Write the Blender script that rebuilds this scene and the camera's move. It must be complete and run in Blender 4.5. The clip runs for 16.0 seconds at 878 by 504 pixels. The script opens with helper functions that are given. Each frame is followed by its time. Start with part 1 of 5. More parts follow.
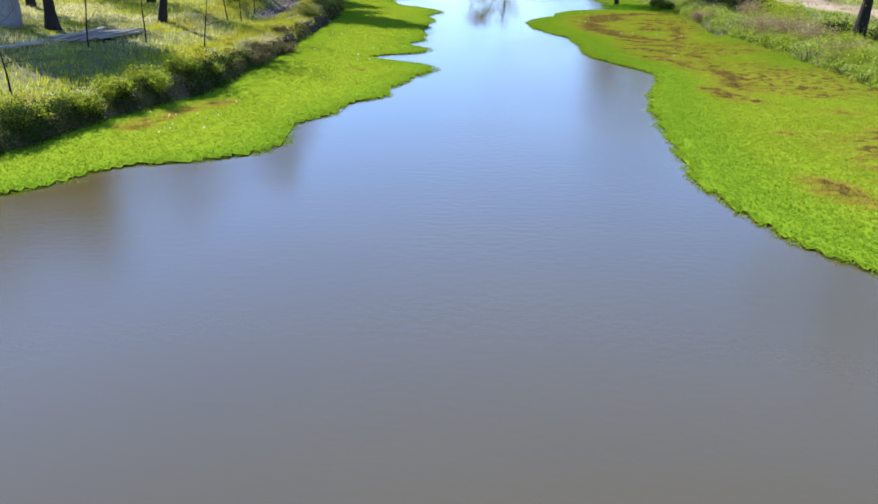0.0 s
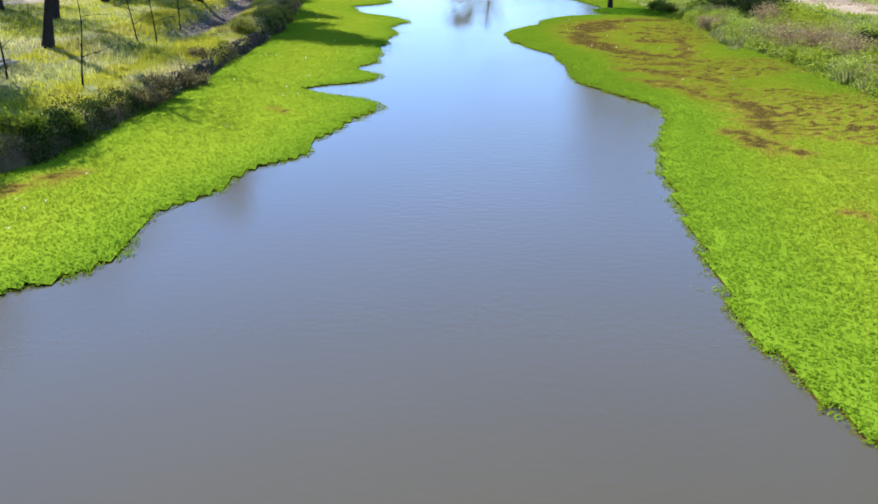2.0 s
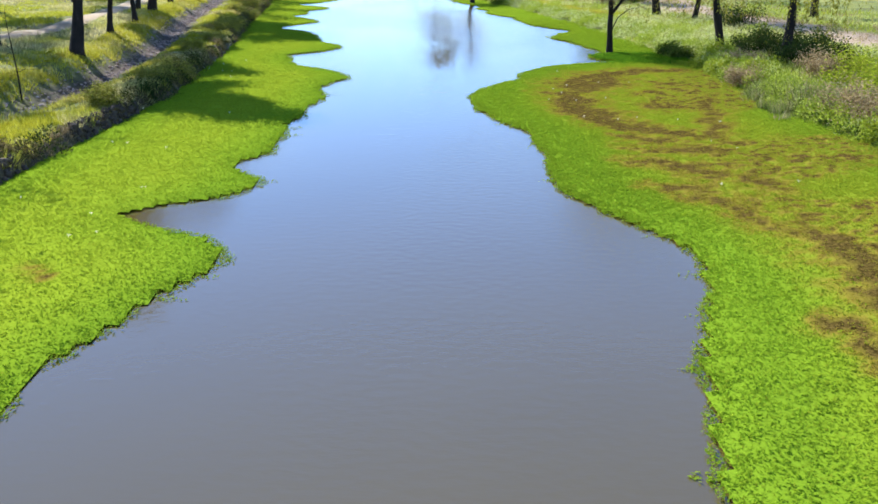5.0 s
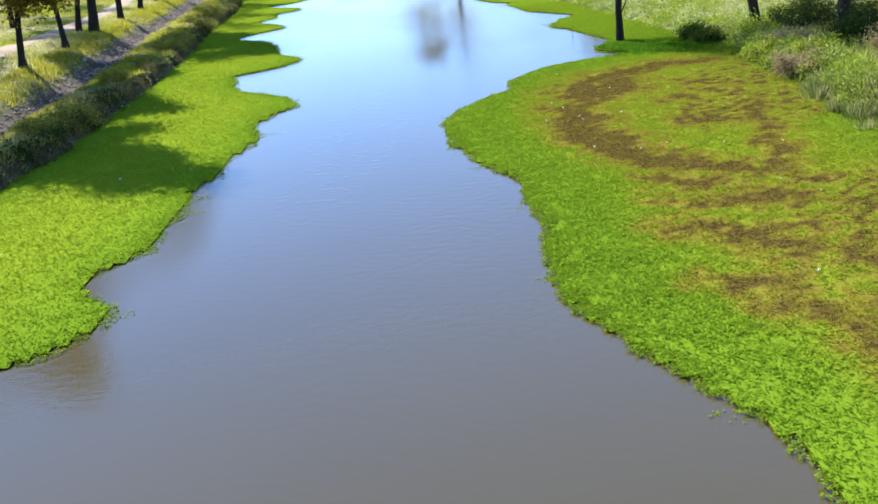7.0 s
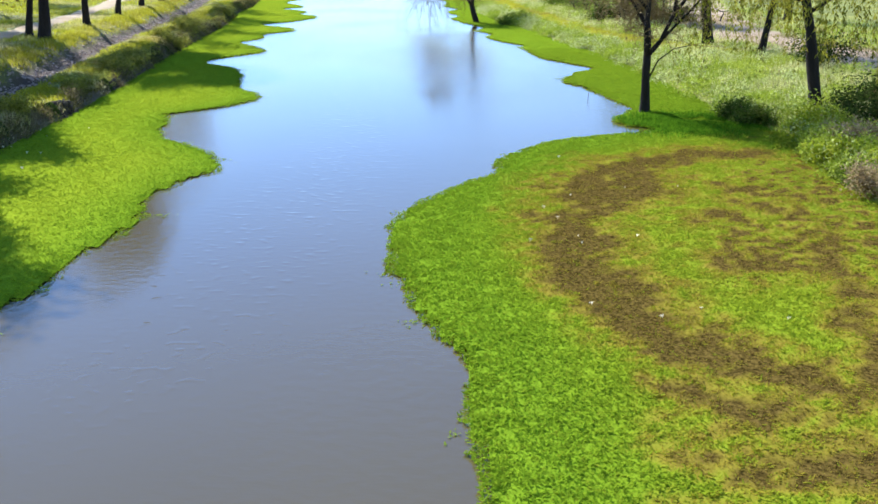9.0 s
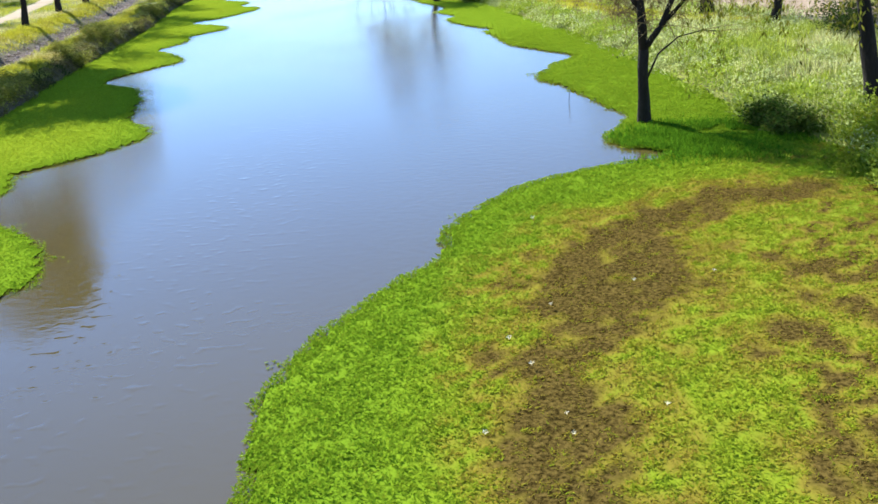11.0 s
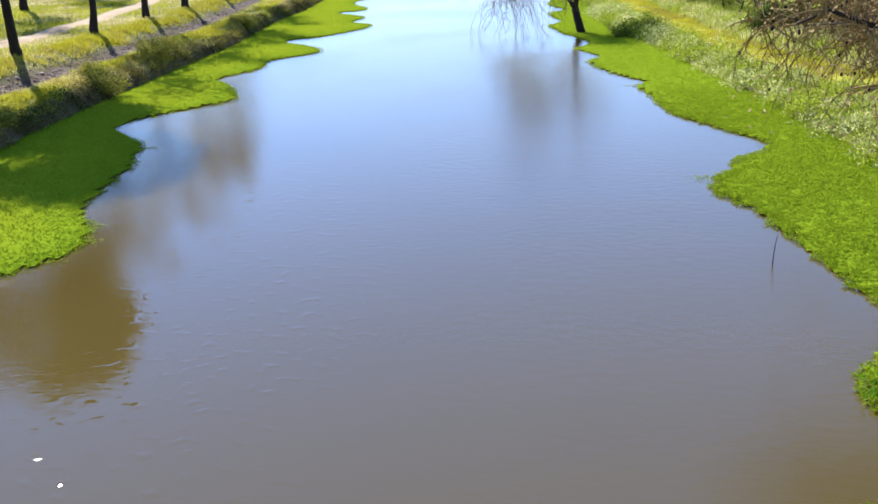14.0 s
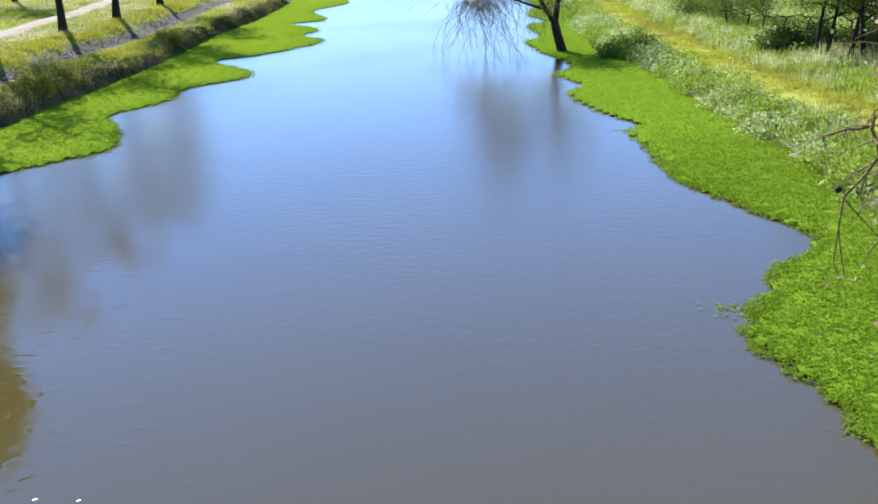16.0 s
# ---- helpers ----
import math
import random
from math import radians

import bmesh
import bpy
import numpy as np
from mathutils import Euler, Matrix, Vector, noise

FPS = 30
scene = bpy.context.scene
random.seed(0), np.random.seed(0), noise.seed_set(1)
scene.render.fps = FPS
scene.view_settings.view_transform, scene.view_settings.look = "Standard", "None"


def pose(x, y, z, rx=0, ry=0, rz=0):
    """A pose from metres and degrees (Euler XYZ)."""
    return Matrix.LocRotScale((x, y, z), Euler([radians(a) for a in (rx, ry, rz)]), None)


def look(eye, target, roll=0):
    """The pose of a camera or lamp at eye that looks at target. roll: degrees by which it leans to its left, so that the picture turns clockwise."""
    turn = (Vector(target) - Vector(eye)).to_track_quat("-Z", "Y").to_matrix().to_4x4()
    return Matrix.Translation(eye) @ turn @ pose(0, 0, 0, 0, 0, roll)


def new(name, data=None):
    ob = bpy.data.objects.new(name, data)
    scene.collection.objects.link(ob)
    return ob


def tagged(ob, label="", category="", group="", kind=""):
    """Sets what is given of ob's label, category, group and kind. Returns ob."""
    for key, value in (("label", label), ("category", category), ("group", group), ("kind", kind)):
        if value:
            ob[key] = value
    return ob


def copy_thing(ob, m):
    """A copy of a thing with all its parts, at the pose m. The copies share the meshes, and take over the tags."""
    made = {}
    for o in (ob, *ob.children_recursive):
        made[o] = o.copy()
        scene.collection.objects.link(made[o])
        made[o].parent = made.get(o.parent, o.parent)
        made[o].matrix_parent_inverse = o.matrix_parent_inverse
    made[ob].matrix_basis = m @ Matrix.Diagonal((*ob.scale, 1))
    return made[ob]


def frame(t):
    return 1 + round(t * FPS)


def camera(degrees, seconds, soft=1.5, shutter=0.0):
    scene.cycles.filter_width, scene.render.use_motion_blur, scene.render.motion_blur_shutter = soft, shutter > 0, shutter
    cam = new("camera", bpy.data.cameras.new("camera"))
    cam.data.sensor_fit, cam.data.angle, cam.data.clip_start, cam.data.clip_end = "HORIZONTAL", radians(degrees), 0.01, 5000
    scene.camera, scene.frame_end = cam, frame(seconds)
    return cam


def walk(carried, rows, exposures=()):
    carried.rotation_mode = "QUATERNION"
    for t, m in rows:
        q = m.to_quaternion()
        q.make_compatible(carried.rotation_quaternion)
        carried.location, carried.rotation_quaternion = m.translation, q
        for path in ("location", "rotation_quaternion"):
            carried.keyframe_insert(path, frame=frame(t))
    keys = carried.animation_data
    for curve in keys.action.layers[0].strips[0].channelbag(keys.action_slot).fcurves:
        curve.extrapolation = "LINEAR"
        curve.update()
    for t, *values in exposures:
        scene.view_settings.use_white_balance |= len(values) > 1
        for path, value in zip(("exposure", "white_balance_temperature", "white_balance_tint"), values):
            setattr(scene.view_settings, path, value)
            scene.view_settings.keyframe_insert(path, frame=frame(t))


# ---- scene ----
cam = camera(51.15, 16.0, soft=1.7)
# seconds, x, y, z, yaw, pitch, roll
ROWS = [
    (0.0, -0.001, 0.000, 4.976, -0.47, -20.14, -1.61),
    (0.5, 0.306, 1.926, 5.045, -0.86, -20.14, -0.67),
    (1.0, 0.646, 3.801, 5.077, -1.05, -19.78, -0.40),
    (1.5, 1.006, 5.588, 5.059, -0.99, -20.44, -0.97),
    (2.0, 1.344, 7.342, 5.017, -1.00, -20.50, -0.82),
    (2.5, 1.680, 9.076, 4.964, -0.63, -20.84, -0.83),
    (3.0, 2.031, 10.822, 4.916, -0.61, -20.53, -1.17),
    (3.5, 2.357, 12.550, 4.905, -0.75, -20.46, -0.76),
    (4.0, 2.655, 14.297, 4.935, -0.91, -19.84, -0.39),
    (6.5, 4.608, 23.407, 4.790, -0.56, -18.74, 1.06),
    (7.0, 4.802, 25.048, 4.800, -1.11, -20.03, 4.68),
    (7.5, 5.117, 26.706, 4.796, -0.36, -19.67, 2.87),
    (8.0, 5.475, 28.384, 4.772, 1.01, -18.59, -0.18),
    (10.5, 6.929, 36.875, 4.899, 1.11, -19.64, 1.85),
    (11.0, 7.170, 38.638, 4.871, -0.68, -20.56, 4.18),
    (11.5, 7.388, 40.411, 4.837, 11.10, -19.95, -3.18),
    (12.0, 7.600, 42.056, 4.807, 11.20, -22.40, -5.10),
    (12.5, 7.625, 43.736, 4.776, 9.20, -21.88, 1.06),
    (13.0, 7.650, 45.412, 4.747, 8.87, -20.42, 1.67),
    (13.5, 7.688, 47.067, 4.719, 7.73, -20.70, 3.53),
    (14.0, 7.748, 48.733, 4.691, 8.99, -19.52, 1.89),
    (14.5, 7.824, 50.326, 4.684, 8.93, -20.25, 1.45),
    (15.0, 7.861, 51.952, 4.690, 8.60, -20.14, 1.75),
    (15.5, 7.931, 53.562, 4.683, 8.82, -20.56, 2.12),
    (16.0, 8.007, 55.206, 4.679, 8.38, -19.54, 1.80),
]
EXPOSURES = [(0.0, 1.24, 5740, 13.5), (1.5, 1.25, 5680, 12.5), (8.0, 1.28, 5680, 11.5), (10.6, 1.31, 5720, 8), (11.6, 1.30, 6000, 13), (12.0, 0.90, 6120, 15), (12.5, 0.87, 6060, 16), (13.0, 0.85, 5960, 14),
             (13.5, 1.17, 6130, 18), (14.3, 1.21, 6030, 15.5), (15.2, 1.15, 5500, 12.5), (16.0, 1.11, 5320, 12.5)]
walk(cam, [(t, pose(x, y, z, 90 + pitch, roll, yaw)) for t, x, y, z, yaw, pitch, roll in ROWS], EXPOSURES)

# ---- light ----
SUN_AZ, SUN_EL = -37.0, 35.4
world = bpy.data.worlds.new("world")
scene.world = world
world.use_nodes = True
sky = world.node_tree.nodes.new("ShaderNodeTexSky")
sky.sky_type, sky.sun_disc = "NISHITA", False
sky.sun_elevation, sky.sun_rotation = radians(SUN_EL), radians(SUN_AZ)
sky.dust_density, sky.air_density, sky.ozone_density = 0.0, 1.0, 8.5
backg = world.node_tree.nodes["Background"]
backg.inputs[1].default_value = 0.13
haze = world.node_tree.nodes.new("ShaderNodeMix")
haze.data_type, haze.blend_type = "RGBA", "MULTIPLY"
haze.inputs[0].default_value, haze.inputs[7].default_value = 1.0, (1.16, 0.98, 0.92, 1)
world.node_tree.links.new(sky.outputs[0], haze.inputs[6])
world.node_tree.links.new(haze.outputs[2], backg.inputs[0])
sun_data = bpy.data.lights.new("sun", "SUN")
sun_data.energy, sun_data.angle, sun_data.color = 4.15, radians(0.53), (1.0, 0.95, 0.86)
sun = new("sun", sun_data)
TO_SUN = Vector((math.sin(radians(SUN_AZ)) * math.cos(radians(SUN_EL)), math.cos(radians(SUN_AZ)) * math.cos(radians(SUN_EL)), math.sin(radians(SUN_EL))))
sun.matrix_world = look(Vector((0, 40, 0)) + TO_SUN * 200, Vector((0, 40, 0)))

rng = np.random.default_rng(7)


# ---- materials ----
def mat_new(name):
    m = bpy.data.materials.new(name)
    m.use_nodes = True
    m.node_tree.nodes.clear()
    return m, m.node_tree.nodes, m.node_tree.links


def ramp(nodes, links, fac, stops):
    r = nodes.new("ShaderNodeValToRGB")
    while len(r.color_ramp.elements) < len(stops):
        r.color_ramp.elements.new(0.5)
    for e, (p, c) in zip(r.color_ramp.elements, stops):
        e.position, e.color = p, (*c, 1)
    if fac is not None:
        links.new(fac, r.inputs[0])
    return r.outputs[0]


def noise_tex(nodes, links, coord, scale, detail=4.0, rough=0.55, stretch=None):
    n = nodes.new("ShaderNodeTexNoise")
    n.inputs["Scale"].default_value, n.inputs["Detail"].default_value, n.inputs["Roughness"].default_value = scale, detail, rough
    if stretch:
        mp = nodes.new("ShaderNodeMapping")
        mp.inputs["Scale"].default_value = stretch
        links.new(coord, mp.inputs[0])
        coord = mp.outputs[0]
    links.new(coord, n.inputs["Vector"])
    return n.outputs[0]


def math_node(nodes, links, op, a, b):
    n = nodes.new("ShaderNodeMath")
    n.operation = op
    for i, v in enumerate((a, b)):
        if isinstance(v, (int, float)):
            n.inputs[i].default_value = v
        else:
            links.new(v, n.inputs[i])
    return n.outputs[0]


def mix_col(nodes, links, fac, a, b):
    n = nodes.new("ShaderNodeMix")
    n.data_type = "RGBA"
    if isinstance(fac, (int, float)):
        n.inputs[0].default_value = fac
    else:
        links.new(fac, n.inputs[0])
    for i, v in ((6, a), (7, b)):
        if isinstance(v, tuple):
            n.inputs[i].default_value = (*v, 1)
        else:
            links.new(v, n.inputs[i])
    return n.outputs[2]


def attribute(nodes, name):
    n = nodes.new("ShaderNodeAttribute")
    n.attribute_name = name
    return n.outputs["Fac"]


def coords(nodes):
    return nodes.new("ShaderNodeTexCoord").outputs["Object"]


def bump_node(nodes, links, height, strength, distance):
    b = nodes.new("ShaderNodeBump")
    b.inputs["Strength"].default_value, b.inputs["Distance"].default_value = strength, distance
    links.new(height, b.inputs["Height"])
    return b.outputs[0]


def surface(name, stops, scale, rough=0.9, bump=0.4, distance=0.02, scale2=None, stretch=None, tint=None):
    """A rough solid surface: two scales of noise through a ramp, with relief."""
    m, nodes, links = mat_new(name)
    co = coords(nodes)
    a = noise_tex(nodes, links, co, scale, 5, 0.6, stretch)
    b = noise_tex(nodes, links, co, scale2 or scale * 7, 4, 0.6, stretch)
    f = math_node(nodes, links, "ADD", math_node(nodes, links, "MULTIPLY", a, 0.6), math_node(nodes, links, "MULTIPLY", b, 0.4))
    p = nodes.new("ShaderNodeBsdfPrincipled")
    p.inputs["Roughness"].default_value = rough
    p.inputs["Specular IOR Level"].default_value = 0.25
    col = ramp(nodes, links, f, stops)
    if tint:
        col = mix_col(nodes, links, attribute(nodes, "tone"), col, tint)
    links.new(col, p.inputs["Base Color"])
    links.new(bump_node(nodes, links, b, bump, distance), p.inputs["Normal"])
    o = nodes.new("ShaderNodeOutputMaterial")
    links.new(p.outputs[0], o.inputs[0])
    return m


def foliage(name, lo, hi, dry=(0.2, 0.14, 0.06), through_light=0.35, patch=0.35, mid=None, fresh=None, fleck=0.0):
    """Leaves and blades: each island its own green, patches a metre wide, 'tone' turns it to its dry colour."""
    m, nodes, links = mat_new(name)
    co = coords(nodes)
    isl = nodes.new("ShaderNodeNewGeometry").outputs["Random Per Island"]
    big = noise_tex(nodes, links, co, patch, 4, 0.6)
    f = math_node(nodes, links, "ADD", math_node(nodes, links, "MULTIPLY", isl, 0.5), math_node(nodes, links, "MULTIPLY", big, 0.5))
    col = ramp(nodes, links, f, [(0.2, lo), (0.75, hi)])
    if fresh:
        col = mix_col(nodes, links, attribute(nodes, "fresh"), col, fresh)
    dim = mix_col(nodes, links, isl, tuple(0.4 * c for c in dry), tuple(1.15 * c for c in dry))
    tone = attribute(nodes, "tone")
    specks = noise_tex(nodes, links, co, fleck, 3, 0.6) if fleck else None
    if fleck:
        dim = ramp(nodes, links, specks, [(0.35, tuple(0.35 * c for c in dry)), (0.65, tuple(1.7 * c for c in dry))])
    if mid:
        half = nodes.new("ShaderNodeMapRange")
        half.inputs[1].default_value, half.inputs[2].default_value = 0.0, 0.45
        links.new(tone, half.inputs[0])
        rest = nodes.new("ShaderNodeMapRange")
        rest.inputs[1].default_value, rest.inputs[2].default_value = 0.45, 0.85
        links.new(tone, rest.inputs[0])
        col, tone = mix_col(nodes, links, half.outputs[0], col, mid), rest.outputs[0]
    col = mix_col(nodes, links, tone, col, dim)
    if fleck:
        shade = ramp(nodes, links, specks, [(0.34, (0.76, 0.76, 0.76)), (0.52, (1.0, 1.0, 1.0))])
        mul = nodes.new("ShaderNodeMix")
        mul.data_type, mul.blend_type = "RGBA", "MULTIPLY"
        mul.inputs[0].default_value = 1.0
        links.new(col, mul.inputs[6])
        links.new(shade, mul.inputs[7])
        col = mul.outputs[2]
    d = nodes.new("ShaderNodeBsdfDiffuse")
    t = nodes.new("ShaderNodeBsdfTranslucent")
    links.new(col, d.inputs[0])
    links.new(col, t.inputs[0])
    s1 = nodes.new("ShaderNodeMixShader")
    s1.inputs[0].default_value = through_light
    links.new(d.outputs[0], s1.inputs[1])
    links.new(t.outputs[0], s1.inputs[2])
    o = nodes.new("ShaderNodeOutputMaterial")
    links.new(s1.outputs[0], o.inputs[0])
    return m


def water_material():
    m, nodes, links = mat_new("muddy_water")
    co = coords(nodes)
    silt = noise_tex(nodes, links, co, 0.12, 3, 0.5)
    mud = nodes.new("ShaderNodeBsdfDiffuse")
    links.new(ramp(nodes, links, silt, [(0.3, (0.091, 0.066, 0.016)), (0.7, (0.104, 0.076, 0.020))]), mud.inputs["Color"])
    gloss = nodes.new("ShaderNodeBsdfGlossy")
    gloss.distribution = "BECKMANN"
    gloss.inputs["Color"].default_value = (1, 1, 1, 1)
    fresnel = nodes.new("ShaderNodeFresnel")
    fresnel.inputs["IOR"].default_value = 1.7
    gust = attribute(nodes, "tone")
    links.new(math_node(nodes, links, "ADD", 0.045, math_node(nodes, links, "MULTIPLY", gust, 0.23)), gloss.inputs["Roughness"])
    swell = noise_tex(nodes, links, co, 6.5, 0.0, 0.5, (0.9, 1.1, 1.0))
    ripple = noise_tex(nodes, links, co, 17.0, 1.0, 0.5, (0.45, 1.3, 1.0))
    swell = math_node(nodes, links, "MULTIPLY", swell, math_node(nodes, links, "MINIMUM", math_node(nodes, links, "ADD", gust, 0.12), 1.0))
    h = math_node(nodes, links, "ADD", swell, math_node(nodes, links, "MULTIPLY", math_node(nodes, links, "MULTIPLY", ripple, gust), 0.6))
    dimple = noise_tex(nodes, links, co, 6.0, 0.0, 0.5, (0.9, 1.1, 1.0))
    still = math_node(nodes, links, "MAXIMUM", math_node(nodes, links, "SUBTRACT", 0.4, gust), 0.0)
    peaks = math_node(nodes, links, "MULTIPLY", math_node(nodes, links, "MAXIMUM", math_node(nodes, links, "SUBTRACT", dimple, 0.6), 0.0), still)
    h = math_node(nodes, links, "ADD", h, math_node(nodes, links, "MULTIPLY", peaks, 11.0))
    normal = bump_node(nodes, links, h, 1.0, 0.0028)
    for n in (gloss, fresnel):
        links.new(normal, n.inputs["Normal"])
    both = nodes.new("ShaderNodeMixShader")
    links.new(fresnel.outputs[0], both.inputs[0])
    links.new(mud.outputs[0], both.inputs[1])
    links.new(gloss.outputs[0], both.inputs[2])
    o = nodes.new("ShaderNodeOutputMaterial")
    links.new(both.outputs[0], o.inputs[0])
    return m


WATER = water_material()
GROUND = surface("bank_soil_and_turf", [(0.32, (0.08, 0.07, 0.025)), (0.44, (0.15, 0.16, 0.025)), (0.58, (0.28, 0.28, 0.04)), (0.75, (0.48, 0.41, 0.17))], 0.6, 0.95, 0.6, 0.05, 5.0, None, (0.085, 0.052, 0.03))
ROAD = surface("pale_sandy_dirt", [(0.3, (0.33, 0.23, 0.12)), (0.55, (0.46, 0.34, 0.19)), (0.75, (0.55, 0.43, 0.26))], 0.8, 0.95, 0.4, 0.02, 9.0)
STONE = surface("pale_rubble", [(0.3, (0.16, 0.105, 0.075)), (0.5, (0.40, 0.29, 0.215)), (0.75, (0.72, 0.58, 0.46))], 2.5, 0.9, 0.5, 0.02, 18.0)
CLOD = surface("shade_dark_earth", [(0.3, (0.03, 0.02, 0.012)), (0.55, (0.09, 0.065, 0.04)), (0.8, (0.22, 0.16, 0.10))], 3.0, 0.95, 0.8, 0.03, 16.0)
BARK = surface("dark_furrowed_bark", [(0.3, (0.010, 0.008, 0.006)), (0.55, (0.028, 0.021, 0.015)), (0.8, (0.07, 0.052, 0.036))], 3.0, 0.95, 0.9, 0.03, 14.0, (2.0, 2.0, 0.35))
PALE_BARK = surface("pale_grey_bark", [(0.3, (0.14, 0.12, 0.11)), (0.6, (0.30, 0.27, 0.25)), (0.85, (0.45, 0.42, 0.40))], 3.0, 0.95, 0.6, 0.02, 14.0, (2.0, 2.0, 0.4))
TWIG = surface("tan_twig", [(0.3, (0.11, 0.065, 0.022)), (0.6, (0.31, 0.21, 0.075)), (0.85, (0.50, 0.37, 0.15))], 4.0, 0.8, 0.2, 0.005)
WOOD = surface("weathered_board", [(0.3, (0.20, 0.15, 0.11)), (0.6, (0.44, 0.36, 0.28)), (0.8, (0.62, 0.53, 0.43))], 2.0, 0.85, 0.5, 0.006, 20.0, (1, 8, 8))
MAT_BED = foliage("mat_bed", (0.212, 0.287, 0.011), (0.287, 0.345, 0.017), (0.095, 0.064, 0.014), 0.0, 0.5, (0.25, 0.20, 0.022), (0.183, 0.277, 0.012), 22.0)
MAT_LEAF = foliage("mat_leaf", (0.285, 0.352, 0.015), (0.37, 0.43, 0.022), (0.235, 0.158, 0.034), 0.5, 0.3, (0.38, 0.31, 0.03), (0.255, 0.37, 0.016))
PETAL = foliage("white_petal", (0.92, 0.80, 0.50), (0.95, 0.87, 0.60), (0.8, 0.7, 0.4), 0.5, 3.0)
GRASS = foliage("grass_blade", (0.18, 0.20, 0.012), (0.54, 0.52, 0.045), (0.70, 0.60, 0.27), 0.55, 0.25)
PALE_GRASS = foliage("pale_grass", (0.20, 0.27, 0.022), (0.46, 0.51, 0.05), (0.76, 0.72, 0.30), 0.55, 0.4)
BRUSH_LEAF = foliage("bank_brush", (0.06, 0.06, 0.012), (0.22, 0.19, 0.035), (0.34, 0.25, 0.12), 0.35, 0.6)
# green leaf with shade put into its colour, for bushes and bank weeds
SHADE_DARK_LEAF = foliage("shade_dark_leaf", (0.018, 0.035, 0.008), (0.07, 0.11, 0.018), (0.16, 0.12, 0.05), 0.35, 0.8)
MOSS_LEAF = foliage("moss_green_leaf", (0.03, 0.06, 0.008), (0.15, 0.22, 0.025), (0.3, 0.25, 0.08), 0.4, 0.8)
MID_LEAF = foliage("mid_green_leaf", (0.06, 0.10, 0.012), (0.22, 0.30, 0.03), (0.3, 0.25, 0.08), 0.45, 0.8)
TOP_LEAF = foliage("scrub_leaf", (0.17, 0.24, 0.012), (0.44, 0.49, 0.03), (0.35, 0.25, 0.06), 0.5, 0.8)
DRY_BRUSH = foliage("dry_brush", (0.21, 0.14, 0.06), (0.46, 0.34, 0.16), (0.54, 0.44, 0.24), 0.5, 0.8)
REED = foliage("reed_blade", (0.05, 0.085, 0.012), (0.22, 0.29, 0.04), (0.50, 0.42, 0.20), 0.5, 0.8)
OLIVE_LEAF = foliage("olive_leaf", (0.12, 0.09, 0.012), (0.33, 0.25, 0.03), (0.30, 0.18, 0.04), 0.5, 0.6)
WEED_LEAF = foliage("weed_leaf", (0.16, 0.23, 0.012), (0.42, 0.49, 0.04), (0.70, 0.71, 0.30), 0.5, 0.5)
SCRUB_LEAF = foliage("ridge_scrub", (0.12, 0.135, 0.016), (0.42, 0.40, 0.05), (0.45, 0.36, 0.15), 0.45, 0.8)
TURF_LEAF = foliage("turf_leaf", (0.24, 0.25, 0.012), (0.56, 0.51, 0.03), (0.42, 0.32, 0.12), 0.55, 0.4)
FIELD_SOIL = surface("dry_field_soil", [(0.3, (0.30, 0.21, 0.12)), (0.55, (0.44, 0.32, 0.19)), (0.75, (0.54, 0.41, 0.26))], 0.9, 0.95, 0.6, 0.05, 6.0)
WILLOW_LEAF = foliage("willow_leaf", (0.13, 0.13, 0.012), (0.40, 0.38, 0.03), (0.34, 0.28, 0.07), 0.5, 0.6)


# ---- mesh helpers ----
def link_mesh(name, verts, faces, material, parent=None, smooth=True):
    me = bpy.data.meshes.new(name)
    me.from_pydata(verts, [], faces)
    me.materials.append(material)
    if smooth:
        me.polygons.foreach_set("use_smooth", np.ones(len(me.polygons), bool))
    me.update()
    ob = new(name, me)
    ob.parent = parent
    return ob


def part(name, geo, material, parent, label="", smooth=True):
    ob = link_mesh(name, geo.v, geo.f, material, parent, smooth)
    return tagged(ob, label)


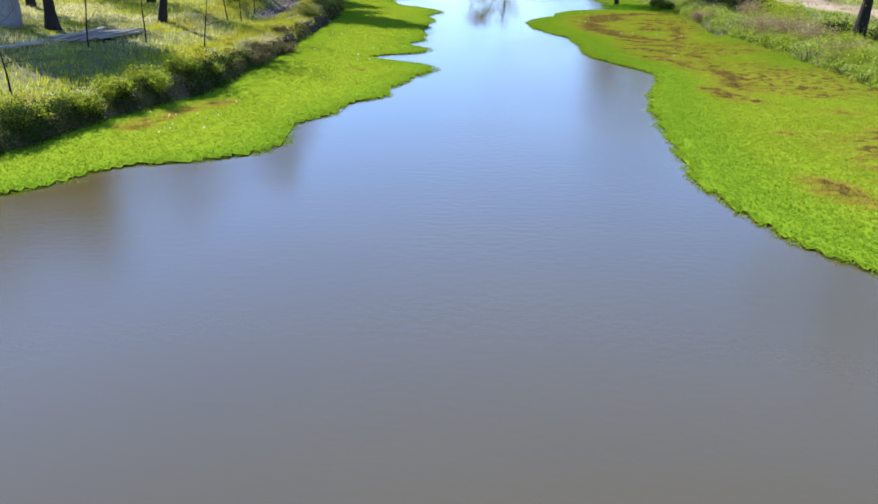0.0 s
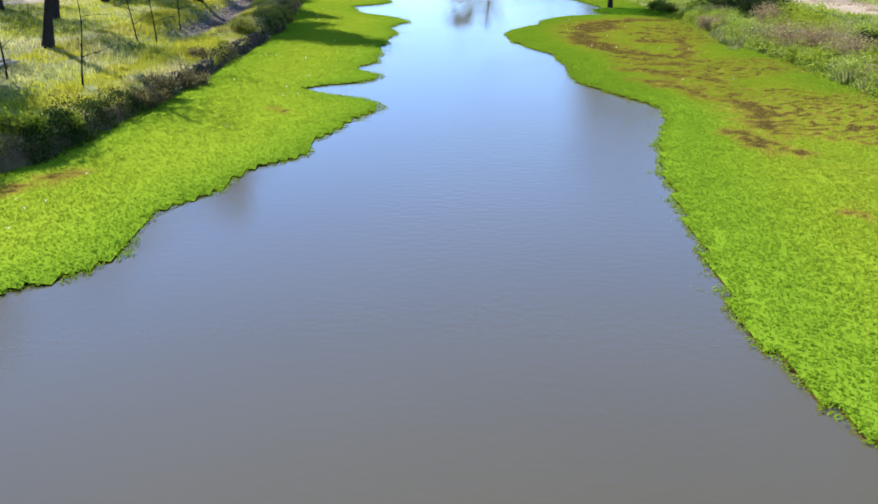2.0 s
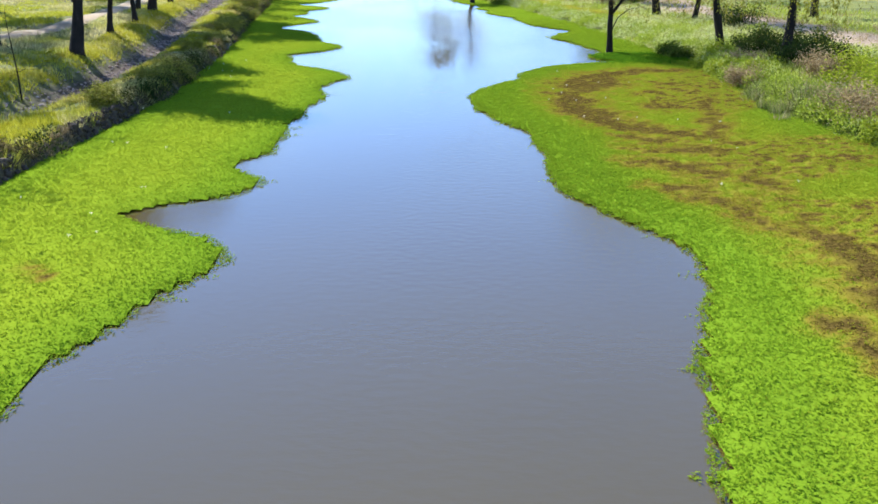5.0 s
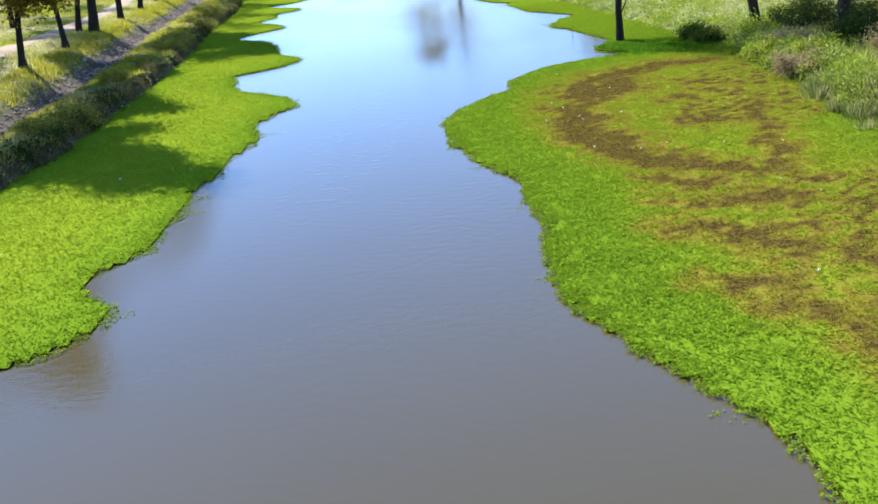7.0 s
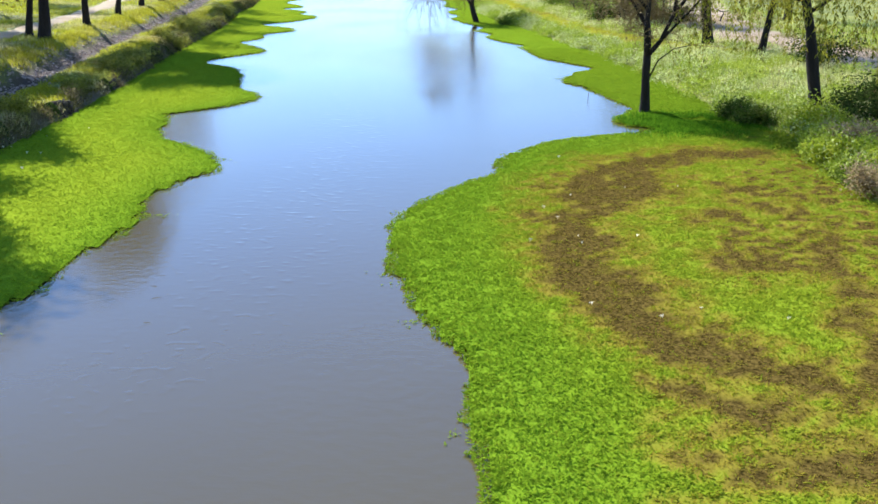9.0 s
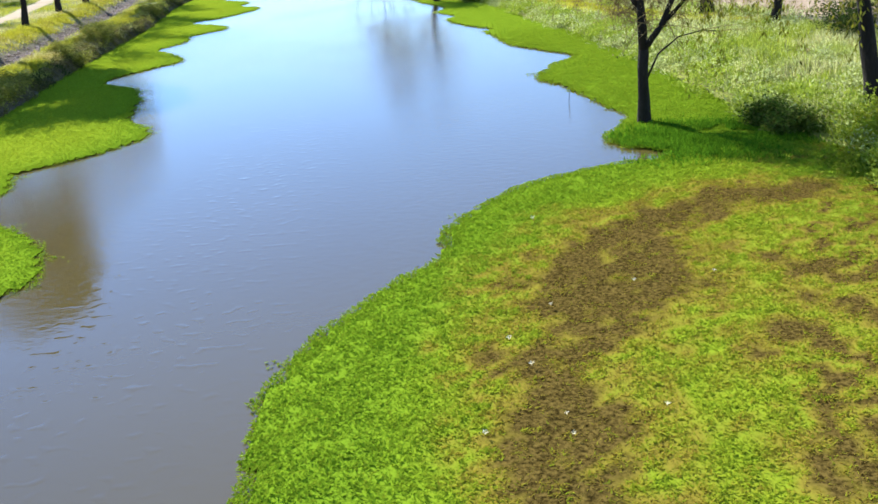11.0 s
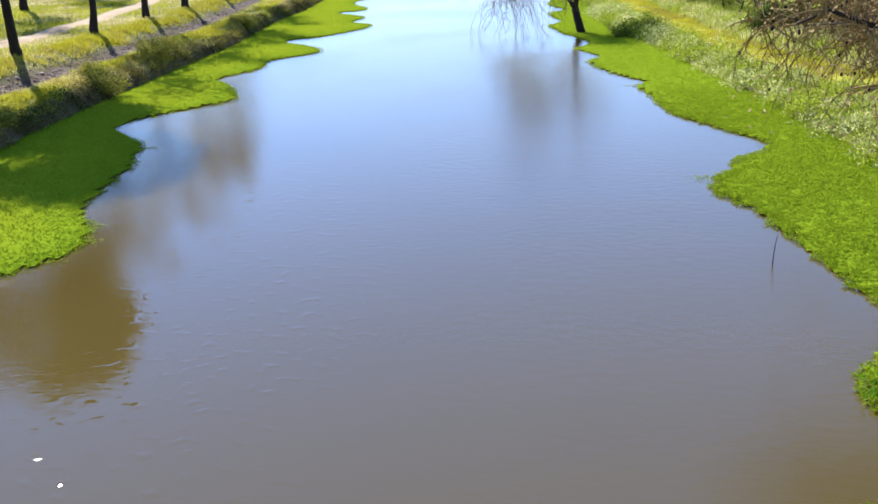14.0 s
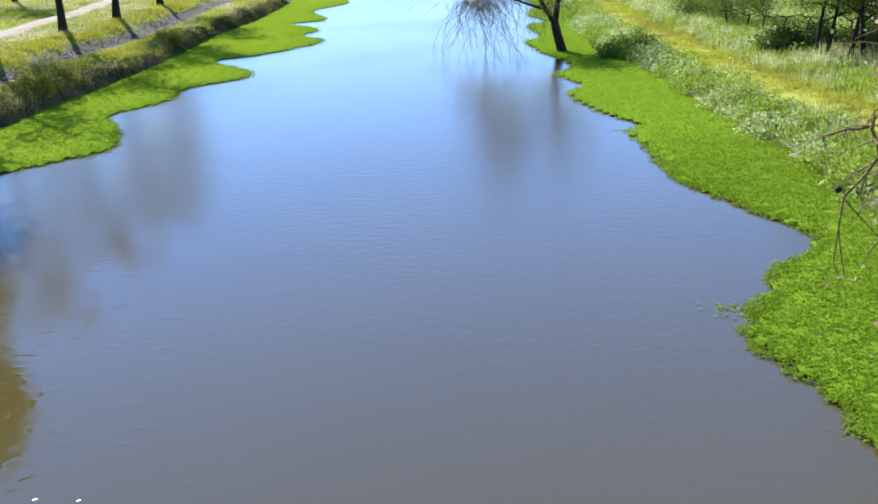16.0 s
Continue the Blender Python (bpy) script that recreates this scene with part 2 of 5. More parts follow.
class Geo:
    def __init__(self):
        self.v, self.f = [], []

    def tube(self, pts, radii, sides=7, rough=0.0):
        base = len(self.v)
        for i, (p, r) in enumerate(zip(pts, radii)):
            p = Vector(p)
            d = (Vector(pts[min(i + 1, len(pts) - 1)]) - Vector(pts[max(i - 1, 0)])).normalized()
            a = d.cross(Vector((0.31, 0.95, 0.05))).normalized()
            b = d.cross(a)
            for k in range(sides):
                ang = 2 * math.pi * k / sides
                rr = r * (1 + rough * noise.noise(p * 3 + Vector((math.cos(ang), math.sin(ang), 0)) * 2))
                self.v.append(tuple(p + (a * math.cos(ang) + b * math.sin(ang)) * rr))
        for i in range(len(pts) - 1):
            for k in range(sides):
                q = base + i * sides
                k2 = (k + 1) % sides
                self.f.append((q + k, q + k2, q + sides + k2, q + sides + k))
        self.f.append(tuple(base + (len(pts) - 1) * sides + k for k in range(sides)))
        self.f.append(tuple(base + sides - 1 - k for k in range(sides)))
        return self

    def box(self, m, sx, sy, sz, bevel=0.006):
        """A board with chamfered long edges."""
        base = len(self.v)
        ring = [(-sy + bevel, -sz), (sy - bevel, -sz), (sy, -sz + bevel), (sy, sz - bevel), (sy - bevel, sz), (-sy + bevel, sz), (-sy, sz - bevel), (-sy, -sz + bevel)]
        for x in (-sx, sx):
            for y, z in ring:
                self.v.append(tuple(m @ Vector((x, y, z))))
        for k in range(8):
            self.f.append((base + k, base + (k + 1) % 8, base + 8 + (k + 1) % 8, base + 8 + k))
        self.f.append(tuple(base + 7 - k for k in range(8)))
        self.f.append(tuple(base + 8 + k for k in range(8)))
        return self

    def lump(self, c, r, seed, flat=0.7, n=6, m=4):
        """An uneven stone."""
        base = len(self.v)
        c = Vector(c)
        for j in range(m + 1):
            th = math.pi * j / m
            for k in range(n):
                ph = 2 * math.pi * k / n
                d = Vector((math.sin(th) * math.cos(ph), math.sin(th) * math.sin(ph), math.cos(th)))
                rr = r * (0.75 + 0.5 * noise.noise(d * 1.7 + Vector((seed, seed * 0.7, 0))))
                self.v.append(tuple(c + Vector((d.x * rr, d.y * rr, d.z * rr * flat))))
        for j in range(m):
            for k in range(n):
                a, b = base + j * n + k, base + j * n + (k + 1) % n
                self.f.append((a, a + n, b + n, b))
        return self


def cards(name, base, axis, side, lift, material, tone=None, parent=None):
    """Many small leaves or blades in one mesh: a folded rhomb each, from its base along its axis."""
    n = len(base)
    v = np.empty((n, 4, 3), np.float32)
    v[:, 0] = base
    v[:, 1] = base + axis * 0.45 + side + lift
    v[:, 2] = base + axis
    v[:, 3] = base + axis * 0.45 - side + lift
    me = bpy.data.meshes.new(name)
    me.vertices.add(4 * n)
    me.vertices.foreach_set("co", v.ravel())
    me.loops.add(4 * n)
    me.loops.foreach_set("vertex_index", np.arange(4 * n, dtype=np.int32))
    me.polygons.add(n)
    me.polygons.foreach_set("loop_start", np.arange(0, 4 * n, 4, dtype=np.int32))
    me.materials.append(material)
    at = me.attributes.new("tone", "FLOAT", "POINT")
    at.data.foreach_set("value", np.repeat(np.zeros(n) if tone is None else tone, 4).astype(np.float32))
    me.update(calc_edges=True)
    ob = new(name, me)
    ob.parent = parent
    return ob


def spikes(name, base, axis, side, material, tone=None, parent=None, fresh=None):
    """Many grass blades in one mesh, a tapering triangle each."""
    n = len(base)
    v = np.empty((n, 3, 3), np.float32)
    v[:, 0], v[:, 1], v[:, 2] = base - side, base + side, base + axis
    me = bpy.data.meshes.new(name)
    me.vertices.add(3 * n)
    me.vertices.foreach_set("co", v.ravel())
    me.loops.add(3 * n)
    me.loops.foreach_set("vertex_index", np.arange(3 * n, dtype=np.int32))
    me.polygons.add(n)
    me.polygons.foreach_set("loop_start", np.arange(0, 3 * n, 3, dtype=np.int32))
    me.materials.append(material)
    at = me.attributes.new("tone", "FLOAT", "POINT")
    at.data.foreach_set("value", np.repeat(np.zeros(n) if tone is None else tone, 3).astype(np.float32))
    if fresh is not None:
        me.attributes.new("fresh", "FLOAT", "POINT").data.foreach_set("value", np.repeat(fresh, 3).astype(np.float32))
    me.update(calc_edges=True)
    ob = new(name, me)
    ob.parent = parent
    return ob


def unit(v):
    return v / np.maximum(np.linalg.norm(v, axis=1, keepdims=True), 1e-9)


def blades(name, xy, z, height, width, material, tone=None, parent=None, spread=0.5, away=None):
    """Upright blades at the places xy, leaning by spread, or away from a clump's middle."""
    n = len(xy)
    ang = rng.uniform(0, 2 * np.pi, n)
    lean = np.stack([np.cos(ang), np.sin(ang)], 1) * rng.uniform(0, spread, (n, 1))
    if away is not None:
        lean = lean * 0.4 + away
    axis = np.concatenate([lean, np.ones((n, 1))], 1)
    axis = unit(axis) * np.broadcast_to(height, n)[:, None] * rng.uniform(0.6, 1.15, (n, 1))
    a2 = rng.uniform(0, 2 * np.pi, n)
    side = np.stack([np.cos(a2), np.sin(a2), np.zeros(n)], 1) * np.broadcast_to(width, n)[:, None] * 0.5
    base = np.concatenate([xy, np.broadcast_to(z, n)[:, None]], 1)
    return spikes(name, base, axis, side, material, tone, parent)


def field_noise(x, y, scale, seed=0):
    """Smooth value noise between 0 and 1 over the plan."""
    r = np.random.default_rng(seed).random((64, 64))
    u, w = np.asarray(x) * scale, np.asarray(y) * scale
    i, j = np.floor(u).astype(int), np.floor(w).astype(int)
    fu, fw = u - i, w - j
    fu, fw = fu * fu * (3 - 2 * fu), fw * fw * (3 - 2 * fw)
    g = lambda a, b: r[a % 64, b % 64]
    return (g(i, j) * (1 - fu) + g(i + 1, j) * fu) * (1 - fw) + (g(i, j + 1) * (1 - fu) + g(i + 1, j + 1) * fu) * fw


def fractal(x, y, scale, seed=0):
    return (field_noise(x, y, scale, seed) * 4 + field_noise(x, y, scale * 2.1, seed + 1) * 2 + field_noise(x, y, scale * 4.3, seed + 2)) / 7


# ---- plan: shores of the pond, feet of the banks ----
LEFT_NEAR = [(-19, -40), (-15.6, 5), (-13.6, 9), (-11, 13.2), (-9, 15.2), (-7.6, 15.9), (-7.1, 16.6), (-6.4, 17.9), (-5.0, 18.5), (-3.75, 19.4), (-3.25, 20.2), (-3.1, 21.0), (-3.2, 22.2),
             (-3.05, 22.9), (-2.3, 23.9), (-2.15, 24.8), (-1.95, 25.6), (-1.3, 26.2), (-1.0, 26.9), (-1.05, 27.9), (-0.6, 28.7), (-0.4, 29.5), (-0.05, 30.6), (0.3, 31.4), (0.4, 32.1), (-0.2, 33.0), (-1.4, 33.75),
             (-2.1, 34.3), (-1.15, 35.05), (-0.3, 35.6), (0.15, 36.4), (0.1, 37.1), (-0.6, 37.9), (-0.6, 38.5), (-0.3, 39.0), (0.0, 39.8), (-0.1, 40.7), (0.1, 41.5), (-0.2, 43.0), (0.2, 44.2), (0.1, 45.8)]
LEFT_FAR = [(0.5, 47.6), (0.1, 49.2), (0.35, 50.5), (0.95, 51.6), (0.6, 52.6), (0.2, 53.5), (-0.5, 54.3), (-1.2, 54.8), (-1.9, 56.4), (-1.9, 57.5), (-2.4, 58.6), (-1.5, 59.1),
            (-0.75, 60.1), (-0.35, 61.0), (-0.4, 62.4), (-1.4, 63.7), (-1.8, 66.2), (-2.8, 69.0), (-4.5, 70.9), (-3.7, 73.2), (-2.7, 75.0), (-3.9, 77.5), (-4.8, 79.0), (-4.1, 81.0), (-4.3, 83.5),
            (-3.15, 85.5), (-3.8, 87.3), (-6.0, 89.7), (-4.4, 91.7), (-3.3, 96.0), (-4.9, 98.2), (-4.9, 101), (-7.2, 104), (-5.8, 106), (-8.2, 112), (-7.4, 118), (-11, 128), (-16, 150)]
RIGHT_NEAR = [(19, -40), (16.2, 5), (12.2, 7), (9.5, 9.5), (8, 11.6), (6.95, 13.0), (6.5, 13.7), (6.1, 14.7), (5.8, 15.8), (5.65, 16.7), (5.55, 17.9), (5.6, 18.8), (5.75, 19.6), (5.7, 20.6), (5.8, 21.7),
              (5.95, 22.6), (6.05, 23.8), (6.2, 24.8), (6.3, 25.8), (6.5, 26.7), (6.75, 28.0), (7.2, 29.3), (7.65, 30.9), (7.8, 32.0), (7.55, 33.0), (7.0, 34.0), (6.7, 35.0), (6.35, 36.0), (6.2, 37.0),
              (6.25, 38.5), (6.3, 40.5), (6.2, 42.0), (5.6, 43.4), (5.15, 45.2), (4.95, 46.9), (5.0, 47.8), (5.4, 48.9), (6.0, 50.1), (6.45, 50.8), (6.95, 51.3), (7.05, 52.5), (7.5, 53.3), (7.95, 54.1), (8.7, 55.0)]
RIGHT_FAR = [(9.5, 55.45), (10.3, 55.75), (11.2, 55.95), (11.9, 56.15), (11.5, 56.5), (10.9, 56.9), (10.6, 57.5), (10.75, 58.3), (11.4, 59.5), (11.35, 60.3), (11.1, 61.3), (10.8, 63.2), (10.4, 64.5),
             (10.0, 65.8), (10.6, 67.0), (10.7, 67.9), (11.5, 68.7), (11.5, 69.5), (10.7, 71.0), (9.95, 72.3), (9.65, 73.6), (9.4, 75.5), (9.0, 77.1), (9.4, 77.7), (8.4, 79.5), (7.65, 82.0), (8.1, 83.5),
             (7.2, 85.6), (7.65, 87.7), (6.4, 91.5), (5.7, 94.8), (6.2, 96.2), (5.4, 101), (6.2, 103), (5.1, 107), (5.2, 113), (3.5, 120), (0, 130), (-6, 150)]
LEFT_FOOT = [(-18, -40), (-15, 8), (-10.2, 16), (-8.6, 19.5), (-7.8, 22.7), (-6.4, 26), (-5.9, 30), (-5.3, 36), (-5.0, 42), (-4.6, 48), (-5.0, 54), (-5.3, 60), (-6.0, 67), (-6.7, 73), (-7.4, 81), (-8.0, 89), (-9.3, 97), (-10.3, 108), (-13, 125), (-20, 160)]
RIGHT_FOOT = [(18, -40), (15.5, 12), (14.8, 22), (14.8, 30), (14.7, 36), (14.5, 40), (14.1, 44), (14.2, 47), (14.2, 50), (14.3, 53), (14.9, 55), (14.4, 56.5), (14.0, 58), (13.8, 61), (13.5, 64), (13.0, 70), (12.3, 75), (11.2, 80), (10.2, 87), (8.9, 91), (7.8, 99), (7.6, 110), (5.5, 125), (0, 160)]
DITCH = [(-8.9, 30), (-8.3, 37), (-7.8, 45), (-7.8, 54), (-8.5, 61), (-10.0, 71), (-11.1, 82), (-12.4, 94), (-13.9, 104), (-17, 125), (-24, 160)]
TRACK = [(-60, -60), (-30, 5), (-24.5, 27), (-21.5, 36), (-17.6, 46), (-14.8, 54), (-13.6, 61), (-14.0, 68), (-14.6, 76), (-15.6, 84), (-16.8, 92), (-18.6, 101), (-21.0, 110), (-25, 122), (-34, 150)]


def at_y(line, y):
    a = np.array(line, float)
    return np.interp(y, a[:, 1], a[:, 0])


def smooth_shore(points, step=0.12, seed=3):
    """A curve through the points, frayed at two scales."""
    p = np.array(points, float)
    out = []
    for i in range(len(p) - 1):
        a, b, c, d = p[max(i - 1, 0)], p[i], p[i + 1], p[min(i + 2, len(p) - 1)]
        n = max(2, int(np.linalg.norm(c - b) / step)) if abs(b[1] - 50) < 75 else 4
        t = np.linspace(0, 1, n, endpoint=False)[:, None]
        out.append(0.5 * (2 * b + (c - a) * t + (2 * a - 5 * b + 4 * c - d) * t ** 2 + (3 * b - a - 3 * c + d) * t ** 3))
    q = np.concatenate(out + [p[-1:]])
    q[:, 0] += (field_noise(q[:, 0], q[:, 1], 1.7, seed) - 0.5) * 0.16 + (field_noise(q[:, 0], q[:, 1], 4.2, seed + 5) - 0.5) * 0.2
    q[:, 1] += (field_noise(q[:, 0], q[:, 1], 2.6, seed + 9) - 0.5) * 0.2
    return q


LEFT_SHORE = smooth_shore(LEFT_NEAR + LEFT_FAR, seed=3)
RIGHT_SHORE = smooth_shore(RIGHT_NEAR + RIGHT_FAR, seed=21)


def ground_z(x, y):
    x, y = np.asarray(x, float), np.asarray(y, float)
    ul, ur = at_y(LEFT_FOOT, y) - x, x - at_y(RIGHT_FOOT, y)
    ditch = np.exp(-((x - at_y(DITCH, y)) / 0.9) ** 2) * np.clip((y - 38) / 10, 0, 1)
    left = np.interp(ul, [-3, -0.6, 0, 0.2, 0.6, 1.2, 2.4, 4.2, 6.5, 25, 90], [-0.9, -0.3, 0.02, 0.33, 0.39, 0.40, 0.42, 0.70, 0.82, 1.1, 2.5]) - 0.44 * ditch
    right = np.interp(ur, [-3, -0.6, 0, 0.9, 3, 8, 30, 90], [-0.9, -0.3, 0.04, 0.16, 0.3, 0.45, 0.8, 2.0])
    z = np.where(ul > -3, left, np.where(ur > -3, right, -0.9))
    ridge = np.exp(-((ul - 0.95) / 0.65) ** 2)
    z = z + ridge * ((field_noise(x * 0.5, y, 0.42, 35) - 0.45) * 0.6)
    rough = (fractal(x, y, 0.45, 31) - 0.5) * 0.22 + (field_noise(x, y, 2.2, 40) - 0.5) * 0.09
    return z + rough * np.clip(np.maximum(ul, ur) / 1.5, 0, 1)


# ---- ground, water, track ----
def grid_mesh(name, xs, ys, zfun, material, tone=None):
    gx, gy = np.meshgrid(xs, ys)
    gz = zfun(gx, gy)
    nx, ny = len(xs), len(ys)
    idx = np.arange(nx * ny).reshape(ny, nx)
    f = np.stack([idx[:-1, :-1], idx[:-1, 1:], idx[1:, 1:], idx[1:, :-1]], -1).reshape(-1, 4)
    me = bpy.data.meshes.new(name)
    me.vertices.add(nx * ny)
    me.vertices.foreach_set("co", np.stack([gx, gy, gz], -1).astype(np.float32).ravel())
    me.loops.add(f.size)
    me.loops.foreach_set("vertex_index", f.astype(np.int32).ravel())
    me.polygons.add(len(f))
    me.polygons.foreach_set("loop_start", np.arange(0, f.size, 4, dtype=np.int32))
    me.polygons.foreach_set("use_smooth", np.ones(len(f), bool))
    me.materials.append(material)
    if tone is not None:
        me.attributes.new("tone", "FLOAT", "POINT").data.foreach_set("value", tone(gx, gy).astype(np.float32).ravel())
    me.update(calc_edges=True)
    return new(name, me)


def bare_soil(x, y):
    """How bare the ground is: the ditch, the cut face of the bank, worn patches under the trees."""
    ditch = np.exp(-((x - at_y(DITCH, y)) / 0.8) ** 2) * np.clip((y - 38) / 10, 0, 1)
    ul = at_y(LEFT_FOOT, y) - x
    face = np.exp(-((ul - 0.15) / 0.3) ** 2) * 0.95
    worn = np.clip((fractal(x, y, 0.2, 77) - 0.58) * 6, 0, 0.4) * (ul > 3)
    return np.clip(np.maximum.reduce([ditch, face, worn]), 0, 1)


xs = np.concatenate([np.linspace(-1500, -60, 14), np.linspace(-50, -24, 14), np.arange(-23.5, -13, 0.36), np.arange(-13, -4, 0.18), np.arange(-4, 24.1, 0.36), np.linspace(26, 50, 13), np.linspace(60, 1500, 14)])
ys = np.concatenate([np.linspace(-1500, -50, 12), np.linspace(-40, 10, 21), np.arange(10.5, 118, 0.5), np.linspace(119, 175, 29), np.linspace(200, 3000, 14)])


def land(x, y):
    """Banks; past the end of the pond the land closes."""
    end = np.clip((np.abs(y - 55) - 97) / 8, 0, 1)
    return ground_z(x, y) * (1 - end) + end * (0.9 + np.clip(np.hypot(x, y) / 900, 0, 3))


ground = tagged(grid_mesh("ground", xs, ys, land, GROUND, bare_soil), "grassy pond banks with bare soil and a shallow ditch", "ground", kind="structure")

# middle, half widths, strength
BREEZES = [(2.6, 50.5, 2.2, 3.6, 0.5), (2.7, 57.3, 1.6, 2.4, 0.35), (-1.2, 22.2, 1.4, 2.0, 0.35), (1.3, 31.0, 1.0, 1.4, 0.3), (2.2, 45.0, 1.2, 2.0, 0.35), (3.2, 38.0, 1.6, 2.6, 0.35)]


def breeze(x, y):
    """How ruffled the water is: a light breeze, with a smooth slick along the middle."""
    soft = np.clip((fractal(x * 1.2, y * 0.8, 0.22, 90) - 0.5) * 3.5, 0, 0.6)
    patches = sum(a * np.exp(-((x - px) / rx) ** 2 - ((y - py) / ry) ** 2) for px, py, rx, ry, a in BREEZES)
    slick = np.interp(y, [0, 22, 44, 50, 60, 66], [-4.0, -1.0, 2.8, 3.3, 3.7, 4.0])
    reach = np.where(x < slick, np.interp(y, [40, 50, 57, 62], [1.1, 1.6, 1.75, 3.2]), np.interp(y, [40, 46], [1.1, 1.7]))
    calm = np.clip(1.72 - np.abs(x - slick) / reach, 0, 1) * np.clip((np.interp(x, [1, 5], [74, 68]) - y) / 6, 0, 1)
    return np.clip((0.7 + soft * 0.3 + patches * 0.4) * (1 - calm) + calm * (0.02 + 0.1 * soft + 0.26 * np.clip((43 - y) / 5, 0, 1) + 0.08 * np.clip((y - 53) / 6, 0, 1)), 0, 1.0)


water = tagged(grid_mesh("water", np.linspace(-45, 45, 91), np.linspace(-45, 163, 209), lambda x, y: x * 0.0, WATER, breeze), "calm brown muddy pond water reflecting blue sky", "water", kind="structure")


def ribbon(name, line, width, lift, material, label, category):
    """A worn strip that follows a line over the ground."""
    yy = np.arange(line[0][1], line[-1][1], 0.5)
    xx = at_y(line, yy)
    v, f = [], []
    cols = 9
    for i, y in enumerate(yy):
        for k in range(cols):
            u = k / (cols - 1) * 2 - 1
            x = xx[i] + u * width * 0.5 * (1 + 0.5 * (fractal(np.array(xx[i] + u * 3), np.array(y), 0.4, 9) - 0.5))
            v.append((x, y, float(ground_z(x, y)) * 0.5 + float(ground_z(xx[i], y)) * 0.5 + lift - 0.09 * abs(u) ** 3))
    for i in range(len(yy) - 1):
        for k in range(cols - 1):
            a = i * cols + k
            f.append((a, a + 1, a + cols + 1, a + cols))
    return tagged(link_mesh(name, v, f, material), label, category, kind="structure")


ribbon("road", TRACK, 1.5, 0.06, ROAD, "pale sandy dirt track beside the trees", "dirt track")
FIELD_TRACK = [(60, -60), (33, 20), (27.0, 45), (24.0, 58), (22.0, 68), (20.5, 76), (20.5, 84), (22, 95), (34, 150)]
ribbon("field_road", FIELD_TRACK, 4.6, 0.07, FIELD_SOIL, "pale dry dirt lane behind the willow trees", "dirt track")


# ---- floating plant mats ----
CELL = 0.06
X0, Y0, NX, NY = -20.0, 4.0, 640, 2040


def fill_rows(poly):
    """The cells of the plan that lie inside a polygon."""
    mask = np.zeros((NY, NX), bool)
    a, b = poly, np.roll(poly, -1, 0)
    for j in range(NY):
        y = Y0 + (j + 0.5) * CELL
        hit = (a[:, 1] <= y) != (b[:, 1] <= y)
        if not hit.any():
            continue
        xs_ = np.sort(a[hit, 0] + (y - a[hit, 1]) / (b[hit, 1] - a[hit, 1]) * (b[hit, 0] - a[hit, 0]))
        for k in range(0, len(xs_) - 1, 2):
            i0, i1 = int((xs_[k] - X0) / CELL), int((xs_[k + 1] - X0) / CELL)
            mask[j, max(i0, 0):max(min(i1, NX), 0)] = True
    return mask


def foot_line(line, offset):
    y = np.arange(-40, 150.1, 0.5)
    x = at_y(line, y) + offset + (field_noise(y * 0 + 3, y, 0.9, 60) - 0.5) * 0.5
    return np.stack([x, y], 1)


ROW_Y, COL_X = Y0 + (np.arange(NY) + 0.5) * CELL, X0 + (np.arange(NX) + 0.5) * CELL
LEFT_MAT = fill_rows(np.concatenate([LEFT_SHORE, foot_line(LEFT_FOOT, -0.15)[::-1]]))
RIGHT_MAT = fill_rows(np.concatenate([RIGHT_SHORE, foot_line(RIGHT_FOOT, 0.3)[::-1]]))

LEFT_MAT &= COL_X[None] > at_y(LEFT_FOOT, ROW_Y)[:, None] - 0.5
RIGHT_MAT &= COL_X[None] < at_y(RIGHT_FOOT, ROW_Y)[:, None] + 0.7


def soften(mask, r):
    """How deep inside the mat each cell lies, 0 to 1 over about r cells."""
    m = mask.astype(np.float32)
    for ax in (0, 1):
        c = np.cumsum(np.pad(m, [(r + 1, r) if k == ax else (0, 0) for k in (0, 1)], mode="edge"), axis=ax)
        m = (np.take(c, range(2 * r + 1, c.shape[ax]), ax) - np.take(c, range(0, c.shape[ax] - 2 * r - 1), ax)) / (2 * r + 1)
    return m


def soften_at(mask, x, y):
    """How far from open water a place in the mat is, over about two metres."""
    wide = WIDE[id(mask)]
    return wide[np.clip(((y - Y0) / CELL).astype(int), 0, NY - 1), np.clip(((x - X0) / CELL).astype(int), 0, NX - 1)]


WIDE = {id(LEFT_MAT): soften(LEFT_MAT, 30), id(RIGHT_MAT): soften(RIGHT_MAT, 42)}
LEFT_DEEP, RIGHT_DEEP = soften(LEFT_MAT, 9), soften(RIGHT_MAT, 9)

